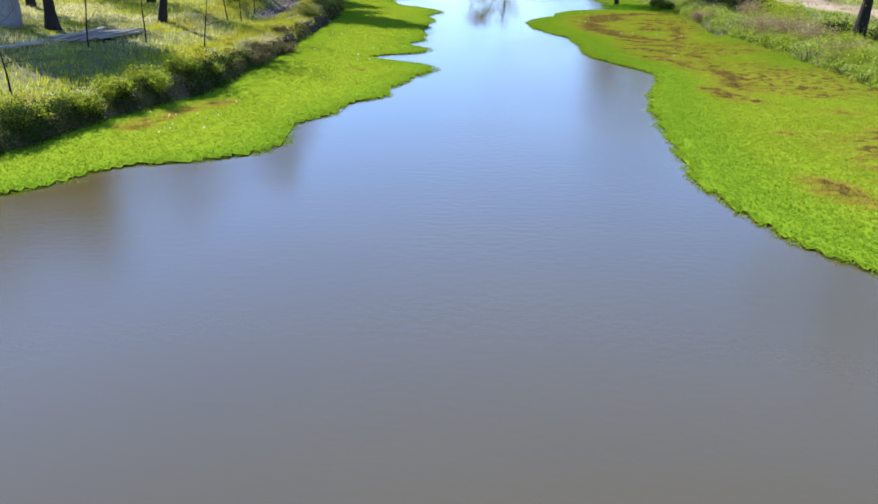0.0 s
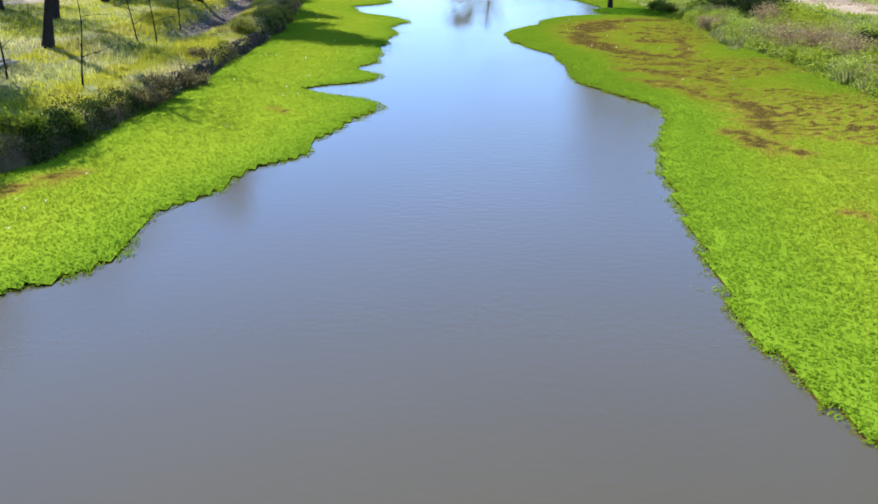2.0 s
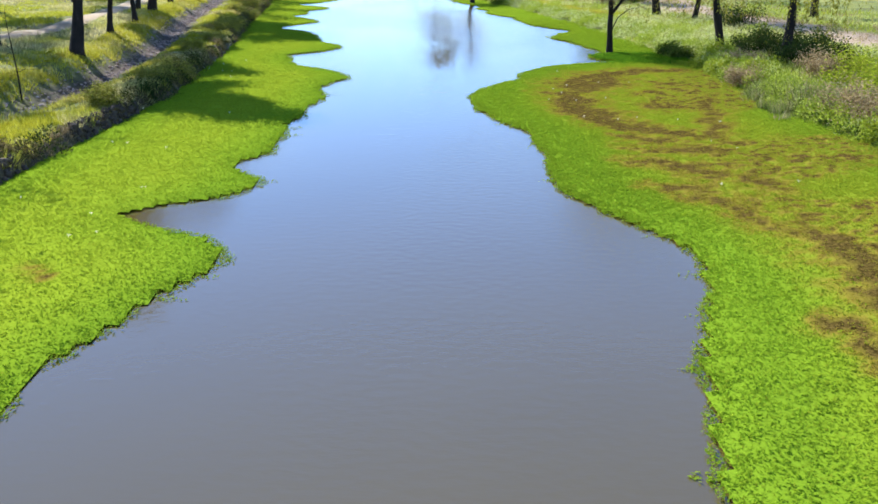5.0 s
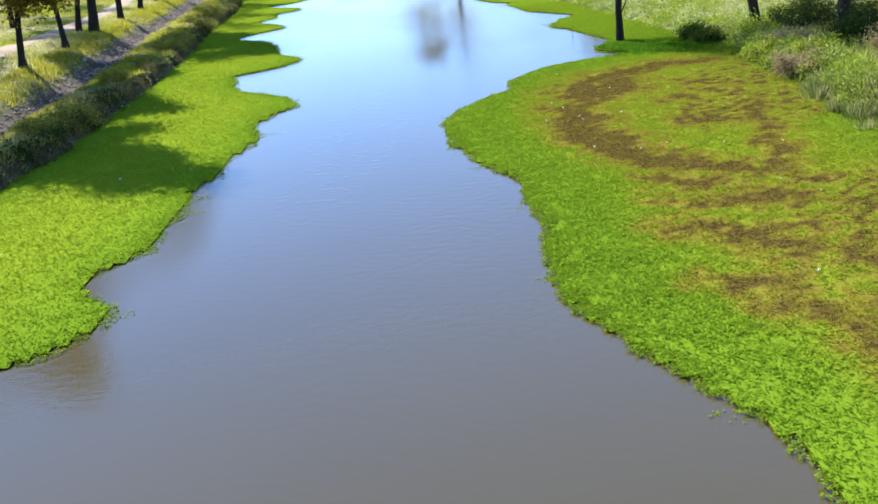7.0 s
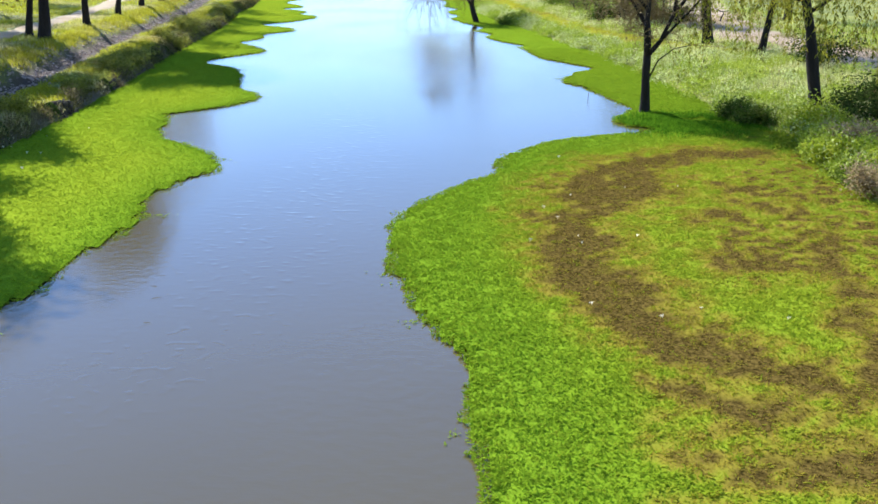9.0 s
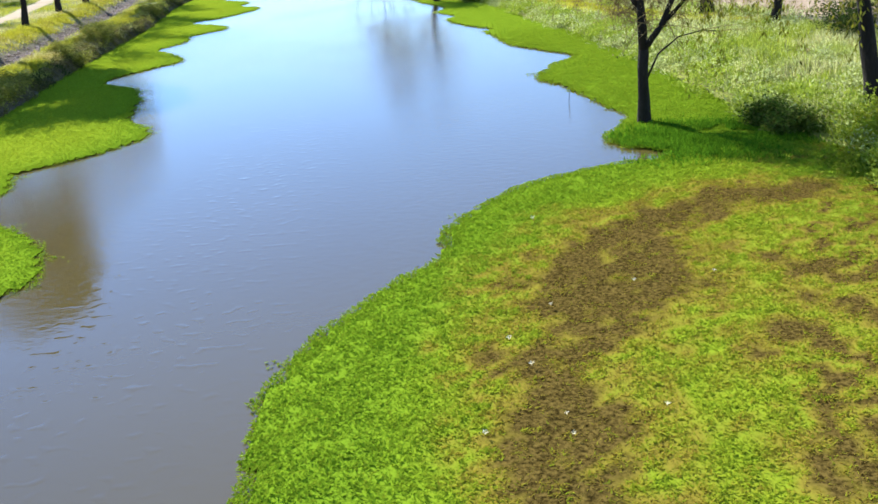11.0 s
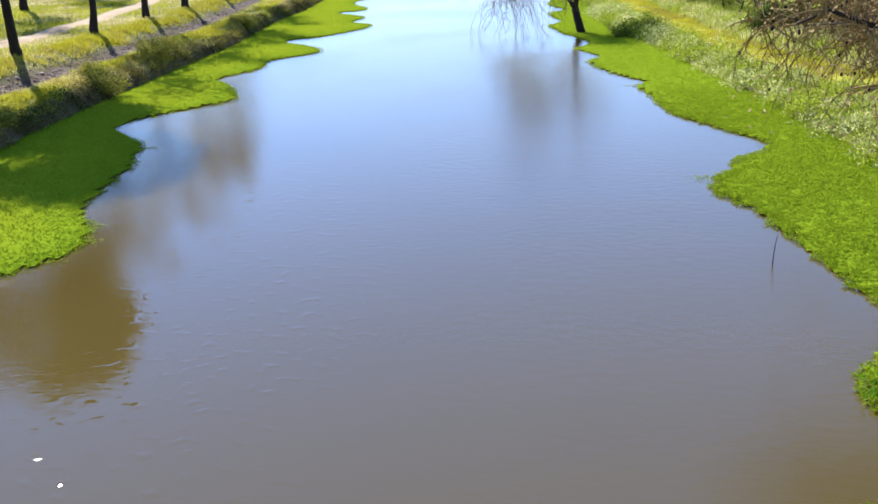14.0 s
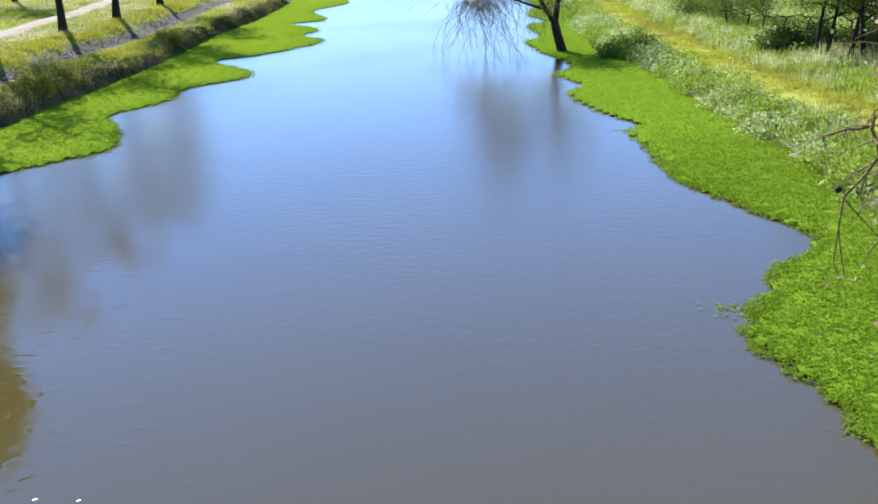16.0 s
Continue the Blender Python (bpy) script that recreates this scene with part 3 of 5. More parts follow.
# lines of dead brown stems in the mats: points, half width
DRY_RIGHT = [([(12.9, 53.3), (11.7, 53.1), (10.7, 52.5), (9.9, 51.5), (9.3, 50.4), (8.9, 49.3), (8.5, 48.2), (8.1, 46.9), (8.0, 45.3), (8.4, 43.4), (9.0, 42.2), (9.8, 41.6)], 0.5), ([(9.9, 51.3), (9.3, 50.2), (9.1, 49.3)], 0.85),
             ([(11.7, 50.2), (12.2, 49.7), (12.7, 49.5)], 0.3), ([(11.7, 48.6), (12.4, 48.5)], 0.25), ([(10.5, 47.9), (11.0, 47.8)], 0.22), ([(10.3, 45.6), (10.8, 45.6), (11.4, 45.1)], 0.35), ([(10.2, 45.2), (11.6, 45.0)], 0.18), ([(12.4, 47.0), (11.7, 44.0), (11.0, 41.9), (11.0, 40.4)], 0.28),
             ([(8.6, 41.0), (9.4, 40.6)], 0.28), ([(8.6, 39.9), (9.3, 39.5), (10.1, 39.6)], 0.3), ([(8.6, 38.2), (8.9, 37.8), (9.5, 37.2)], 0.35), ([(9.0, 37.9), (10.2, 38.0)], 0.22), ([(8.1, 36.1), (8.8, 36.0), (9.3, 35.6)], 0.25), ([(8.8, 35.4), (9.2, 34.9), (9.5, 34.2), (9.8, 33.4)], 0.3), ([(10.3, 36.9), (10.9, 36.0)], 0.25),
             ([(10.2, 33.0), (10.4, 31.8), (10.1, 29.3)], 0.3), ([(9.0, 28.9), (9.5, 27.3)], 0.28), ([(8.2, 17.9), (8.5, 16.8)], 0.35), ([(9.0, 22.6), (9.1, 22.3)], 0.15)]
DRY_LEFT = [([(-7.0, 21.6), (-6.4, 23.2), (-5.4, 25.2)], 0.22), ([(-2.8, 31.5), (-2.3, 31.0)], 0.08)]


def dryness(x, y, lines, mottle=0.0):
    """0 where the mat is green, 1 where it is dead."""
    wx, wy = x + (fractal(x, y, 0.9, 50) - 0.5) * 1.1, y + (fractal(x, y, 0.9, 55) - 0.5) * 1.3
    d = np.zeros_like(x)
    for n_line, (pts, w) in enumerate(lines):
        weight = 0.5 if len(lines) < 4 else 1.0 if n_line < 2 else 0.8
        for (ax, ay), (bx_, by_) in zip(pts[:-1], pts[1:]):
            ll = max((bx_ - ax) ** 2 + (by_ - ay) ** 2, 1e-6)
            t = np.clip(((wx - ax) * (bx_ - ax) + (wy - ay) * (by_ - ay)) / ll, 0, 1)
            far = np.hypot(wx - ax - t * (bx_ - ax), wy - ay - t * (by_ - ay)) / w
            d = np.maximum(d, weight * np.interp(far, [0.5, 1.4, 2.7], [0.9, 0.42, 0]))
    speck = field_noise(x, y, 4.5, 70) * 0.5 + field_noise(x, y, 11.0, 71) * 0.5
    d = np.clip(d + (speck - 0.5) * 4.2 * d * (1.25 - d), 0, 1)
    if mottle:
        inner = np.clip((x - 8.0 - np.clip((y - 46) * 0.45, 0, 3.2) - 1.4 * field_noise(x, y, 0.3, 72)) / 1.6, 0, 1) * np.clip((57 - y) / 4, 0, 1)
        where = np.clip((fractal(x, y, 0.28, 73) - 0.35) * 6, 0, 1) * np.clip((x - 8.5) / 3, 0.6, 1.0)
        streak = field_noise(x, y * 1.3, 5.5, 74) * 0.55 + field_noise(x, y * 1.3, 12.0, 75) * 0.45
        d = np.maximum(d, inner * (0.05 + where * (0.12 + mottle * np.clip((streak - 0.51) * 7, 0, 1))))
    return np.clip(d, 0, 1)


def plant_mat(name, mask, deep, spots, label, seed, mottle):
    """A floating mat: a bed of stems just over the water, and its leaves."""
    r = np.random.default_rng(seed)
    step = 3
    inside = mask & (deep > 0.6)
    cells = inside[:NY // step * step, :NX // step * step].reshape(NY // step, step, NX // step, step).mean((1, 3)) > 0.55
    jj, ii = np.nonzero(cells)
    ids = -np.ones((NY // step + 1, NX // step + 1), int)
    corners = np.zeros_like(ids, bool)
    for dj in (0, 1):
        for di in (0, 1):
            corners[jj + dj, ii + di] = True
    ids[corners] = np.arange(corners.sum())
    cj, ci = np.nonzero(corners)
    x, y = X0 + ci * step * CELL, Y0 + cj * step * CELL
    dp = deep[np.clip(cj * step, 0, NY - 1), np.clip(ci * step, 0, NX - 1)]
    dry = dryness(x, y, spots, mottle)
    z = 0.012 + 0.05 * np.clip(dp * 2 - 0.9, 0, 1) + 0.05 * (fractal(x, y, 1.6, seed) - 0.4) * np.clip(dp * 2 - 1, 0, 1)
    f = np.stack([ids[jj, ii], ids[jj, ii + 1], ids[jj + 1, ii + 1], ids[jj + 1, ii]], 1)
    bed = link_mesh(name, np.stack([x, y, z], 1).tolist(), f.tolist(), MAT_BED)
    rim = np.clip((0.97 - soften_at(mask, x, y)) * (2.2 if mask is LEFT_MAT else 3.6), 0, 1)
    bed.data.attributes.new("fresh", "FLOAT", "POINT").data.foreach_set("value", np.clip(rim * np.interp(y, [55, 70], [0.9, 0.55]) + (0.15 if mask is LEFT_MAT else 0.12), 0, 1).astype(np.float32))
    bed.data.attributes.new("tone", "FLOAT", "POINT").data.foreach_set("value", np.clip(dry * 1.1, 0, 1).astype(np.float32))
    tagged(bed, label, "water plants", kind="stuff")

    jj, ii = np.nonzero(mask)
    yy = Y0 + jj * CELL
    xx = X0 + ii * CELL
    close = np.clip((77 - yy) / 3, 0, 1) * np.clip((yy - 32) / 4, 0, 1) * np.clip((xx - 3) / 1, 0, 1)
    want = (np.interp(yy, [4, 14, 22, 34, 62, 74, 95, 126], [90, 340, 560, 660, 660, 480, 250, 110]) + 1000 * close + 260 * (xx > 3) * (yy < 36) * (yy > 12)) * CELL * CELL
    count = r.poisson(want * (1 + 0.6 * (deep[jj, ii] < 0.8)))
    bx, by = np.repeat(xx, count), np.repeat(yy, count)
    n = len(bx)
    bx, by = bx + r.uniform(0, CELL, n), by + r.uniform(0, CELL, n)
    clump = np.clip((field_noise(bx, by, 5.0, seed + 4) * 0.5 + field_noise(bx, by, 12.0, seed + 6) * 0.5 - 0.2) * 2.6, 0, 1)
    keep = r.random(n) < (0.7 + 0.3 * clump) * (1 - 0.4 * dryness(bx, by, spots, mottle))
    bx, by, dp, clump = bx[keep], by[keep], np.repeat(deep[jj, ii], count)[keep], clump[keep]
    n = len(bx)
    dry = dryness(bx, by, spots, mottle)
    hummock = fractal(bx, by, 1.6, seed)
    z = 0.0 + 0.05 * np.clip(dp * 2 - 0.9, 0, 1) + 0.05 * (hummock - 0.4) * np.clip(dp * 2 - 1, 0, 1) + (0.006 + 0.022 * clump * r.uniform(0.6, 1.0, n)) * (1 - 0.6 * dry)
    size = r.uniform(0.032, 0.066, n) * np.interp(by, [76, 95], [1, 1.2]) * np.interp(by, [12, 26], [1.15, 1])
    ang = r.uniform(0, 2 * np.pi, n)
    up = r.uniform(0.05, 0.75, n) * (1 - 0.5 * dry)
    axis = unit(np.stack([np.cos(ang), np.sin(ang), up], 1)) * size[:, None]
    side = np.stack([-np.sin(ang), np.cos(ang), r.uniform(-0.35, 0.35, n)], 1) * (size * r.uniform(0.17, 0.28, n) * (1 - 0.4 * dry))[:, None]
    tone = np.clip(dry * 1.0 + r.normal(0, 0.3, n) * (0.25 + 1.1 * dry) - 0.02, 0, 1)
    rim = np.clip((0.97 - soften_at(mask, bx, by)) * (2.2 if mask is LEFT_MAT else 3.6), 0, 1)
    # deeper green spot by the willow: its shade put into the leaf colour
    shade_spot = np.exp(-((bx - 12.3) / 2.0) ** 2 - ((by - 57.6) / 1.9) ** 2)
    fresh = np.clip(np.maximum(rim * np.interp(by, [55, 70], [0.9, 0.55]), shade_spot * 1.3) + (0.15 if mask is LEFT_MAT else 0.12) + r.normal(0, 0.1, n), 0, 1)
    # loose sprigs that float off the edge
    shore = LEFT_SHORE if mask is LEFT_MAT else RIGHT_SHORE
    shore = shore[(shore[:, 1] > 13) & (shore[:, 1] < 80)]
    pick = r.integers(0, len(shore), 24)
    out = 1.0 if mask is LEFT_MAT else -1.0
    mid = shore[pick] + np.stack([out * r.uniform(-0.08, 0.1, 24), r.uniform(-0.2, 0.2, 24)], 1)
    if out < 0:
        mid = np.concatenate([mid, np.array([(10.1, 66.3), (10.0, 66.1), (9.8, 66.35), (10.2, 66.0)])])
    k = r.integers(0, len(mid), 24 * len(mid))
    n2 = len(k)
    loose = mid[k] + r.normal(0, 1, (n2, 2)) * np.array([0.13, 0.07])
    ang = r.uniform(0, 2 * np.pi, n2)
    size2 = r.uniform(0.03, 0.07, n2)
    axis2 = unit(np.stack([np.cos(ang), np.sin(ang), r.uniform(0, 0.5, n2)], 1)) * size2[:, None]
    side2 = np.stack([-np.sin(ang), np.cos(ang), np.zeros(n2)], 1) * (size2 * 0.3)[:, None]
    bx, by, z = np.concatenate([bx, loose[:, 0]]), np.concatenate([by, loose[:, 1]]), np.concatenate([z, np.full(n2, 0.012)])
    axis, side = np.concatenate([axis, axis2]), np.concatenate([side, side2])
    tone, fresh = np.concatenate([tone, r.uniform(0, 0.08, n2)]), np.concatenate([fresh, np.ones(n2)])
    leaf = spikes("leaf_cover", np.stack([bx, by, z], 1), axis, side, MAT_LEAF, tone, bed, fresh)
    tagged(leaf, "small bright green floating leaves", kind="stuff")
    return bed


plant_mat("water_plant_mat", LEFT_MAT, LEFT_DEEP, DRY_LEFT, "lime-green floating plant mat along the tree-lined bank", 101, 0.0)
plant_mat("water_plant_mat", RIGHT_MAT, RIGHT_DEEP, DRY_RIGHT, "lime-green floating plant mat with brown dead patches", 202, 0.95)
# thick growth on the mat round the willow, coloured dark for its shade
SHADED_MAT_LEAF = foliage("shaded_mat_leaf", (0.05, 0.13, 0.006), (0.17, 0.32, 0.012), (0.2, 0.2, 0.03), 0.4, 1.5)
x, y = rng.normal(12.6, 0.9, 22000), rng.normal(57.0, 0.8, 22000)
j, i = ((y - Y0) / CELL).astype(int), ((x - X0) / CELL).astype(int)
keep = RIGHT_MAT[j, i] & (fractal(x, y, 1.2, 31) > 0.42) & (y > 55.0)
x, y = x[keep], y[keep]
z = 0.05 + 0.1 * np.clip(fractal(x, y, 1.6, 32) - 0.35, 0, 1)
tagged(blades("shaded_growth", np.stack([x, y], 1), z, 0.05 + 0.08 * rng.random(len(x)), 0.03, SHADED_MAT_LEAF, None, None, 1.2), "dense leaves on the mat, coloured dark for the shade of the willow", "water plants", kind="stuff")


# ---- grass of the banks ----
PATH = [(19.0, 70.5), (16.6, 73.0), (15.1, 75.4), (14.2, 78.0), (13.2, 82.0), (11.9, 89.2), (10.6, 97.5), (9.7, 106), (8.8, 118)]


def scatter(n, ylo, yhi, line, ulo, uhi, sign):
    y = rng.uniform(ylo, yhi, n)
    u = rng.uniform(ulo, uhi, n)
    return at_y(line, y) + sign * u, y, u


def off_path(x, y, half):
    return (np.abs(x - at_y(PATH, y)) > half) | (y < 71)


def tussocks(name, x, y, per, radius, height, width, material, tone, label, spread=0.55):
    """Clumps of long blades that fall outwards."""
    n = len(x)
    k = np.repeat(np.arange(n), per)
    m = len(k)
    ang, r = rng.uniform(0, 2 * np.pi, m), np.sqrt(rng.random(m))
    rad = (radius * rng.uniform(0.6, 1.4, n))[k]
    off = np.stack([np.cos(ang), np.sin(ang)], 1) * (r * rad)[:, None]
    xy = np.stack([x[k], y[k]], 1) + off
    h = (height * rng.uniform(0.55, 1.25, n))[k] * (1.1 - 0.5 * r)
    away = off / rad[:, None] * spread
    ob = blades(name, xy, ground_z(xy[:, 0], xy[:, 1]) - 0.02, h, width, material, np.clip(tone[k] + rng.normal(0, 0.1, m), 0, 1), None, 0.5, away)
    return tagged(ob, label, "grass", kind="stuff")


def mounds(name, x, y, per, radius, height, leaf, material, tone, label, category="weeds"):
    """Low leafy cushions: leaves all over an uneven dome."""
    n = len(x)
    k = np.repeat(np.arange(n), per)
    m = len(k)
    size = rng.uniform(0.55, 1.4, n)
    ang, r = rng.uniform(0, 2 * np.pi, m), np.sqrt(rng.random(m))
    rad, hh = (radius * size)[k], (height * size * rng.uniform(0.7, 1.3, n))[k]
    lobes = 1 + 0.3 * np.sin(ang * 3 + k * 1.7) * r
    out = np.stack([np.cos(ang), np.sin(ang)], 1)
    xy = np.stack([x[k], y[k]], 1) + out * (r * rad * lobes)[:, None]
    dome = hh * np.sqrt(np.clip(1 - (r * 0.97) ** 2, 0, 1)) * rng.uniform(0.55, 1.05, m)
    base = np.concatenate([xy, (ground_z(xy[:, 0], xy[:, 1]) + dome - 0.03)[:, None]], 1)
    axis = unit(np.concatenate([out * r[:, None] + rng.normal(0, 0.5, (m, 2)), rng.uniform(0.1, 1.1, (m, 1))], 1)) * (leaf * rng.uniform(0.6, 1.4, m))[:, None]
    side = unit(np.cross(axis, rng.normal(0, 1, (m, 3)))) * (leaf * 0.2)
    ob = cards(name, base, axis, side, np.zeros((m, 3)), material, np.clip(tone[k] + rng.normal(0, 0.12, m), 0, 1))
    return tagged(ob, label, category, kind="stuff")


# ridge between the mat and the ditch: turf on its crest, dark dry brush hanging over its face
x, y, u = scatter(900, 17, 118, LEFT_FOOT, 0.5, 2.3, -1)
keep = fractal(x, y, 0.5, 88) > 0.36
tussocks("turf_cushions", x[keep], y[keep], 100, 0.33, 0.2, 0.022, TURF_LEAF, np.clip((fractal(x, y, 0.4, 12) - np.interp(y, [42, 52], [0.5, 0.4])) * 3.0, 0, 0.85)[keep], "yellow-green turf cushions on the ditch bank")
x, y, u = scatter(1300, 17, 118, LEFT_FOOT, 0.4, 2.3, -1)
keep = fractal(x, y, 0.5, 88) > 0.36
tussocks("bank_grass", x[keep], y[keep], 70, 0.26, 0.2, 0.02, GRASS, np.clip((fractal(x, y, 0.4, 12) - 0.45) * 3.0, 0, 0.9)[keep], "yellow-green tufted grass on the low ditch bank")
x, y, u = scatter(1000, 26, 118, LEFT_FOOT, 0.25, 0.85, -1)
keep = fractal(x, y, 0.6, 65) > 0.47
x, y = x[keep], y[keep]
tussocks("golden_tufts", x, y, 60, 0.26, 0.32, 0.02, GRASS, np.clip((fractal(x, y, 0.5, 68) - 0.35) * 3.5, 0.1, 0.95), "golden dry grass tufts leaning over the ditch bank", 0.9)
x, y, u = scatter(1300, 17, 118, LEFT_FOOT, -0.1, 0.45, -1)
tussocks("hanging_brush", x, y, 34, 0.2, 0.17, 0.02, BRUSH_LEAF, np.clip((fractal(x, y, 0.35, 19) - 0.4) * 4, 0, 1), "dark brown and green brush on the cut bank face", 0.9)
# weeds on the bank face, its shade put into their dark leaf colour
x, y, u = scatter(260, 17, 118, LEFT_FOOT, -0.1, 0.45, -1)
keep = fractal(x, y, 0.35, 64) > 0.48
mounds("foot_weeds", x[keep], y[keep], 140, 0.34, 0.3, 0.075, SHADE_DARK_LEAF, np.clip(rng.normal(0.2, 0.25, len(x)), 0, 0.8)[keep], "green weeds at the foot of the ditch bank, coloured dark for shade")
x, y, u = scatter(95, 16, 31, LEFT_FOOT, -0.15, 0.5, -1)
mounds("shade_dark_weeds", x, y, 190, 0.36, 0.42, 0.07, SHADE_DARK_LEAF, np.clip(rng.normal(0.1, 0.15, len(x)), 0, 0.6), "green leafy weeds along the cut bank, coloured dark for its shade")
x, y, u = scatter(420, 45, 116, LEFT_FOOT, -0.05, 0.5, -1)
keep = fractal(x, y, 0.45, 67) > 0.5
x, y = x[keep], y[keep]
mounds("bank_brush", x, y, 110, 0.32, 0.27, 0.065, BRUSH_LEAF, np.clip(rng.normal(0.45, 0.3, len(x)), 0, 0.95), "brownish leafy brush on the cut bank")
# clods and roots that show in the cut face, their earth colour darkened for its shade
g = Geo()
for i in range(3200):
    yy = random.uniform(17, 118)
    u = random.uniform(-0.08, 0.34)
    xx = float(at_y(LEFT_FOOT, yy)) - u
    if yy < 28 or field_noise(np.array(3.0), np.array(yy), 0.6, 66) < np.interp(yy, [28, 33, 44, 50], [0.6, 0.3, 0.35, 0.66]):
        continue
    g.lump((xx, yy, float(ground_z(xx, yy)) + 0.04), random.uniform(0.05, 0.14), i * 0.53, 0.85, 6, 4)
tagged(link_mesh("bank_clods", g.v, g.f, CLOD, None, True), "clods of earth and roots in the cut bank face, darkened for its shade", "soil", kind="stuff")
# grassy floor under the trees
x, y, u = scatter(260000, 17, 118, LEFT_FOOT, 2.0, 20.0, -1)
keep = (bare_soil(x, y) < rng.random(len(x)) * 0.7) & (np.abs(x - at_y(TRACK, y)) > 0.62 + rng.random(len(x)) * 0.4)
x, y = x[keep], y[keep]
tagged(blades("meadow_grass", np.stack([x, y], 1), ground_z(x, y) - 0.02, 0.11 + 0.2 * fractal(x, y, 0.5, 5) ** 1.5, 0.034, GRASS, np.clip((fractal(x, y, 0.4, 15) - 0.46) * 4.0, 0, 0.9), None, 0.7), "sunlit yellow-green meadow grass under the trees", "grass", kind="stuff")
# cushions on the lip of the ditch
y = rng.uniform(34, 116, 620)
x = at_y(DITCH, y) - rng.uniform(0.8, 2.0, len(y))
tussocks("lip_grass", x, y, 90, 0.36, 0.26, 0.022, TURF_LEAF, np.clip(rng.normal(0.1, 0.2, len(y)), 0, 0.8), "overhanging yellow-green grass along the ditch", 0.8)

# low bank: a strip of leafy weeds next to the mat, then pale tall grass
x, y, u = scatter(1050, 24, 118, RIGHT_FOOT, -0.25, 1.7, 1)
patch = fractal(x, y, 0.55, 23)
pale = np.where(field_noise(x, y, 1.1, 24) > 0.62, 0.7, 0.04) * np.clip((y - 46) / 12, 0.1, 1)
keep = off_path(x, y, 1.0) & (patch > 0.33)
mounds("edge_weeds", x[keep], y[keep], 100, 0.33, 0.36, 0.09, WEED_LEAF, pale[keep], "bright green and silvery weeds along the mat")
# dark understorey added in place of the shaded gaps between the plants
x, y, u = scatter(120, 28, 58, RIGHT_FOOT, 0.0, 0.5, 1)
mounds("shade_gap_weeds", x, y, 110, 0.34, 0.26, 0.075, MOSS_LEAF, np.full(len(x), 0.05), "green weeds at the foot of the low bank, coloured dark for shaded gaps")
x, y, u = scatter(260, 30, 60, RIGHT_FOOT, 0.2, 1.4, 1)
mounds("bank_weeds", x, y, 130, 0.42, 0.5, 0.085, WEED_LEAF, np.where(rng.random(len(x)) > 0.75, 0.5, 0.05), "waist-high leafy green weeds along the low bank")
x, y, u = scatter(190, 64, 99, RIGHT_FOOT, 0.1, 1.9, 1)
keep = off_path(x, y, 1.1)
mounds("leafy_clumps", x[keep], y[keep], 150, 0.42, 0.5, 0.085, WEED_LEAF, np.where(rng.random(len(x)) > 0.5, 0.9, 0.0)[keep], "leafy clumps, silvery or bright green, beside the path")
x, y, u = scatter(900, 24, 118, RIGHT_FOOT, 1.5, 7.0, 1)
pale = np.clip((fractal(x, y, 0.45, 25) - 0.4) * 6, 0, 0.85) * np.clip((y - 44) / 10, 0.1, 1)
keep = off_path(x, y, 1.15)
mounds("meadow_weeds", x[keep], y[keep], 84, 0.4, 0.34, 0.09, WEED_LEAF, pale[keep], "pale silvery and green weeds on the low bank")
x, y, u = scatter(1500, 24, 118, RIGHT_FOOT, 0.4, 6.5, 1)
pale = np.clip((fractal(x, y, 0.55, 23) - 0.4) * 6, 0, 0.95) * np.clip((y - 44) / 10, 0.15, 1)
keep = off_path(x, y, 1.0)
tussocks("tall_grass", x[keep], y[keep], 80, 0.34, 0.5, 0.022, PALE_GRASS, pale[keep], "tall pale feathery grass on the low bank", 0.6)
y = rng.uniform(71, 118, 70000)
x = at_y(PATH, y) + np.clip(rng.normal(0, 0.72, len(y)), -1.7, 1.7)
GOLD_TURF = surface("mown_gold_turf", [(0.3, (0.28, 0.28, 0.02)), (0.5, (0.39, 0.37, 0.028)), (0.75, (0.47, 0.43, 0.055))], 0.7, 0.95, 0.6, 0.03, 7.0)
ribbon("path", PATH, 1.9, 0.05, GOLD_TURF, "mown path of short golden grass on the low bank", "path")
SHORT_GOLD = foliage("gold_grass", (0.38, 0.38, 0.02), (0.60, 0.54, 0.05), (0.50, 0.42, 0.08), 0.4, 0.4)
tagged(blades("path_grass", np.stack([x, y], 1), ground_z(x, y) + 0.02, 0.06 + 0.1 * fractal(x, y, 0.9, 8), 0.035, SHORT_GOLD, np.clip((fractal(x, y, 0.7, 9) - 0.45) * 4, 0, 0.9), None, 2.6), "short golden grass of a mown path on the low bank", "grass", kind="stuff")
# rough meadow behind the low bank
x, y, u = scatter(120000, 20, 118, RIGHT_FOOT, 1.5, 18.0, 1)
keep = off_path(x, y, 0.8) & (rng.random(len(x)) > np.clip((u - 7) / 10, 0, 0.7)) & ((np.abs(x - at_y(FIELD_TRACK, y)) > 2.1) | (y < 45) | (y > 95))
x, y = x[keep], y[keep]
tagged(blades("rough_grass", np.stack([x, y], 1), ground_z(x, y) - 0.02, 0.16 + 0.2 * fractal(x, y, 0.5, 6), 0.036, PALE_GRASS, np.clip((fractal(x, y, 0.3, 17) - 0.45) * 2.0, 0, 0.6), None, 0.7), "rough green and straw grass behind the low bank", "grass", kind="stuff")

y = rng.uniform(45, 92, 420)
x = at_y(FIELD_TRACK, y) + rng.normal(0, 2.6, len(y))
tussocks("lane_straw", x, y, 50, 0.4, 0.34, 0.026, DRY_BRUSH, np.clip(rng.normal(0.5, 0.3, len(y)), 0, 1), "dry straw tufts along the dirt lane", 0.8)

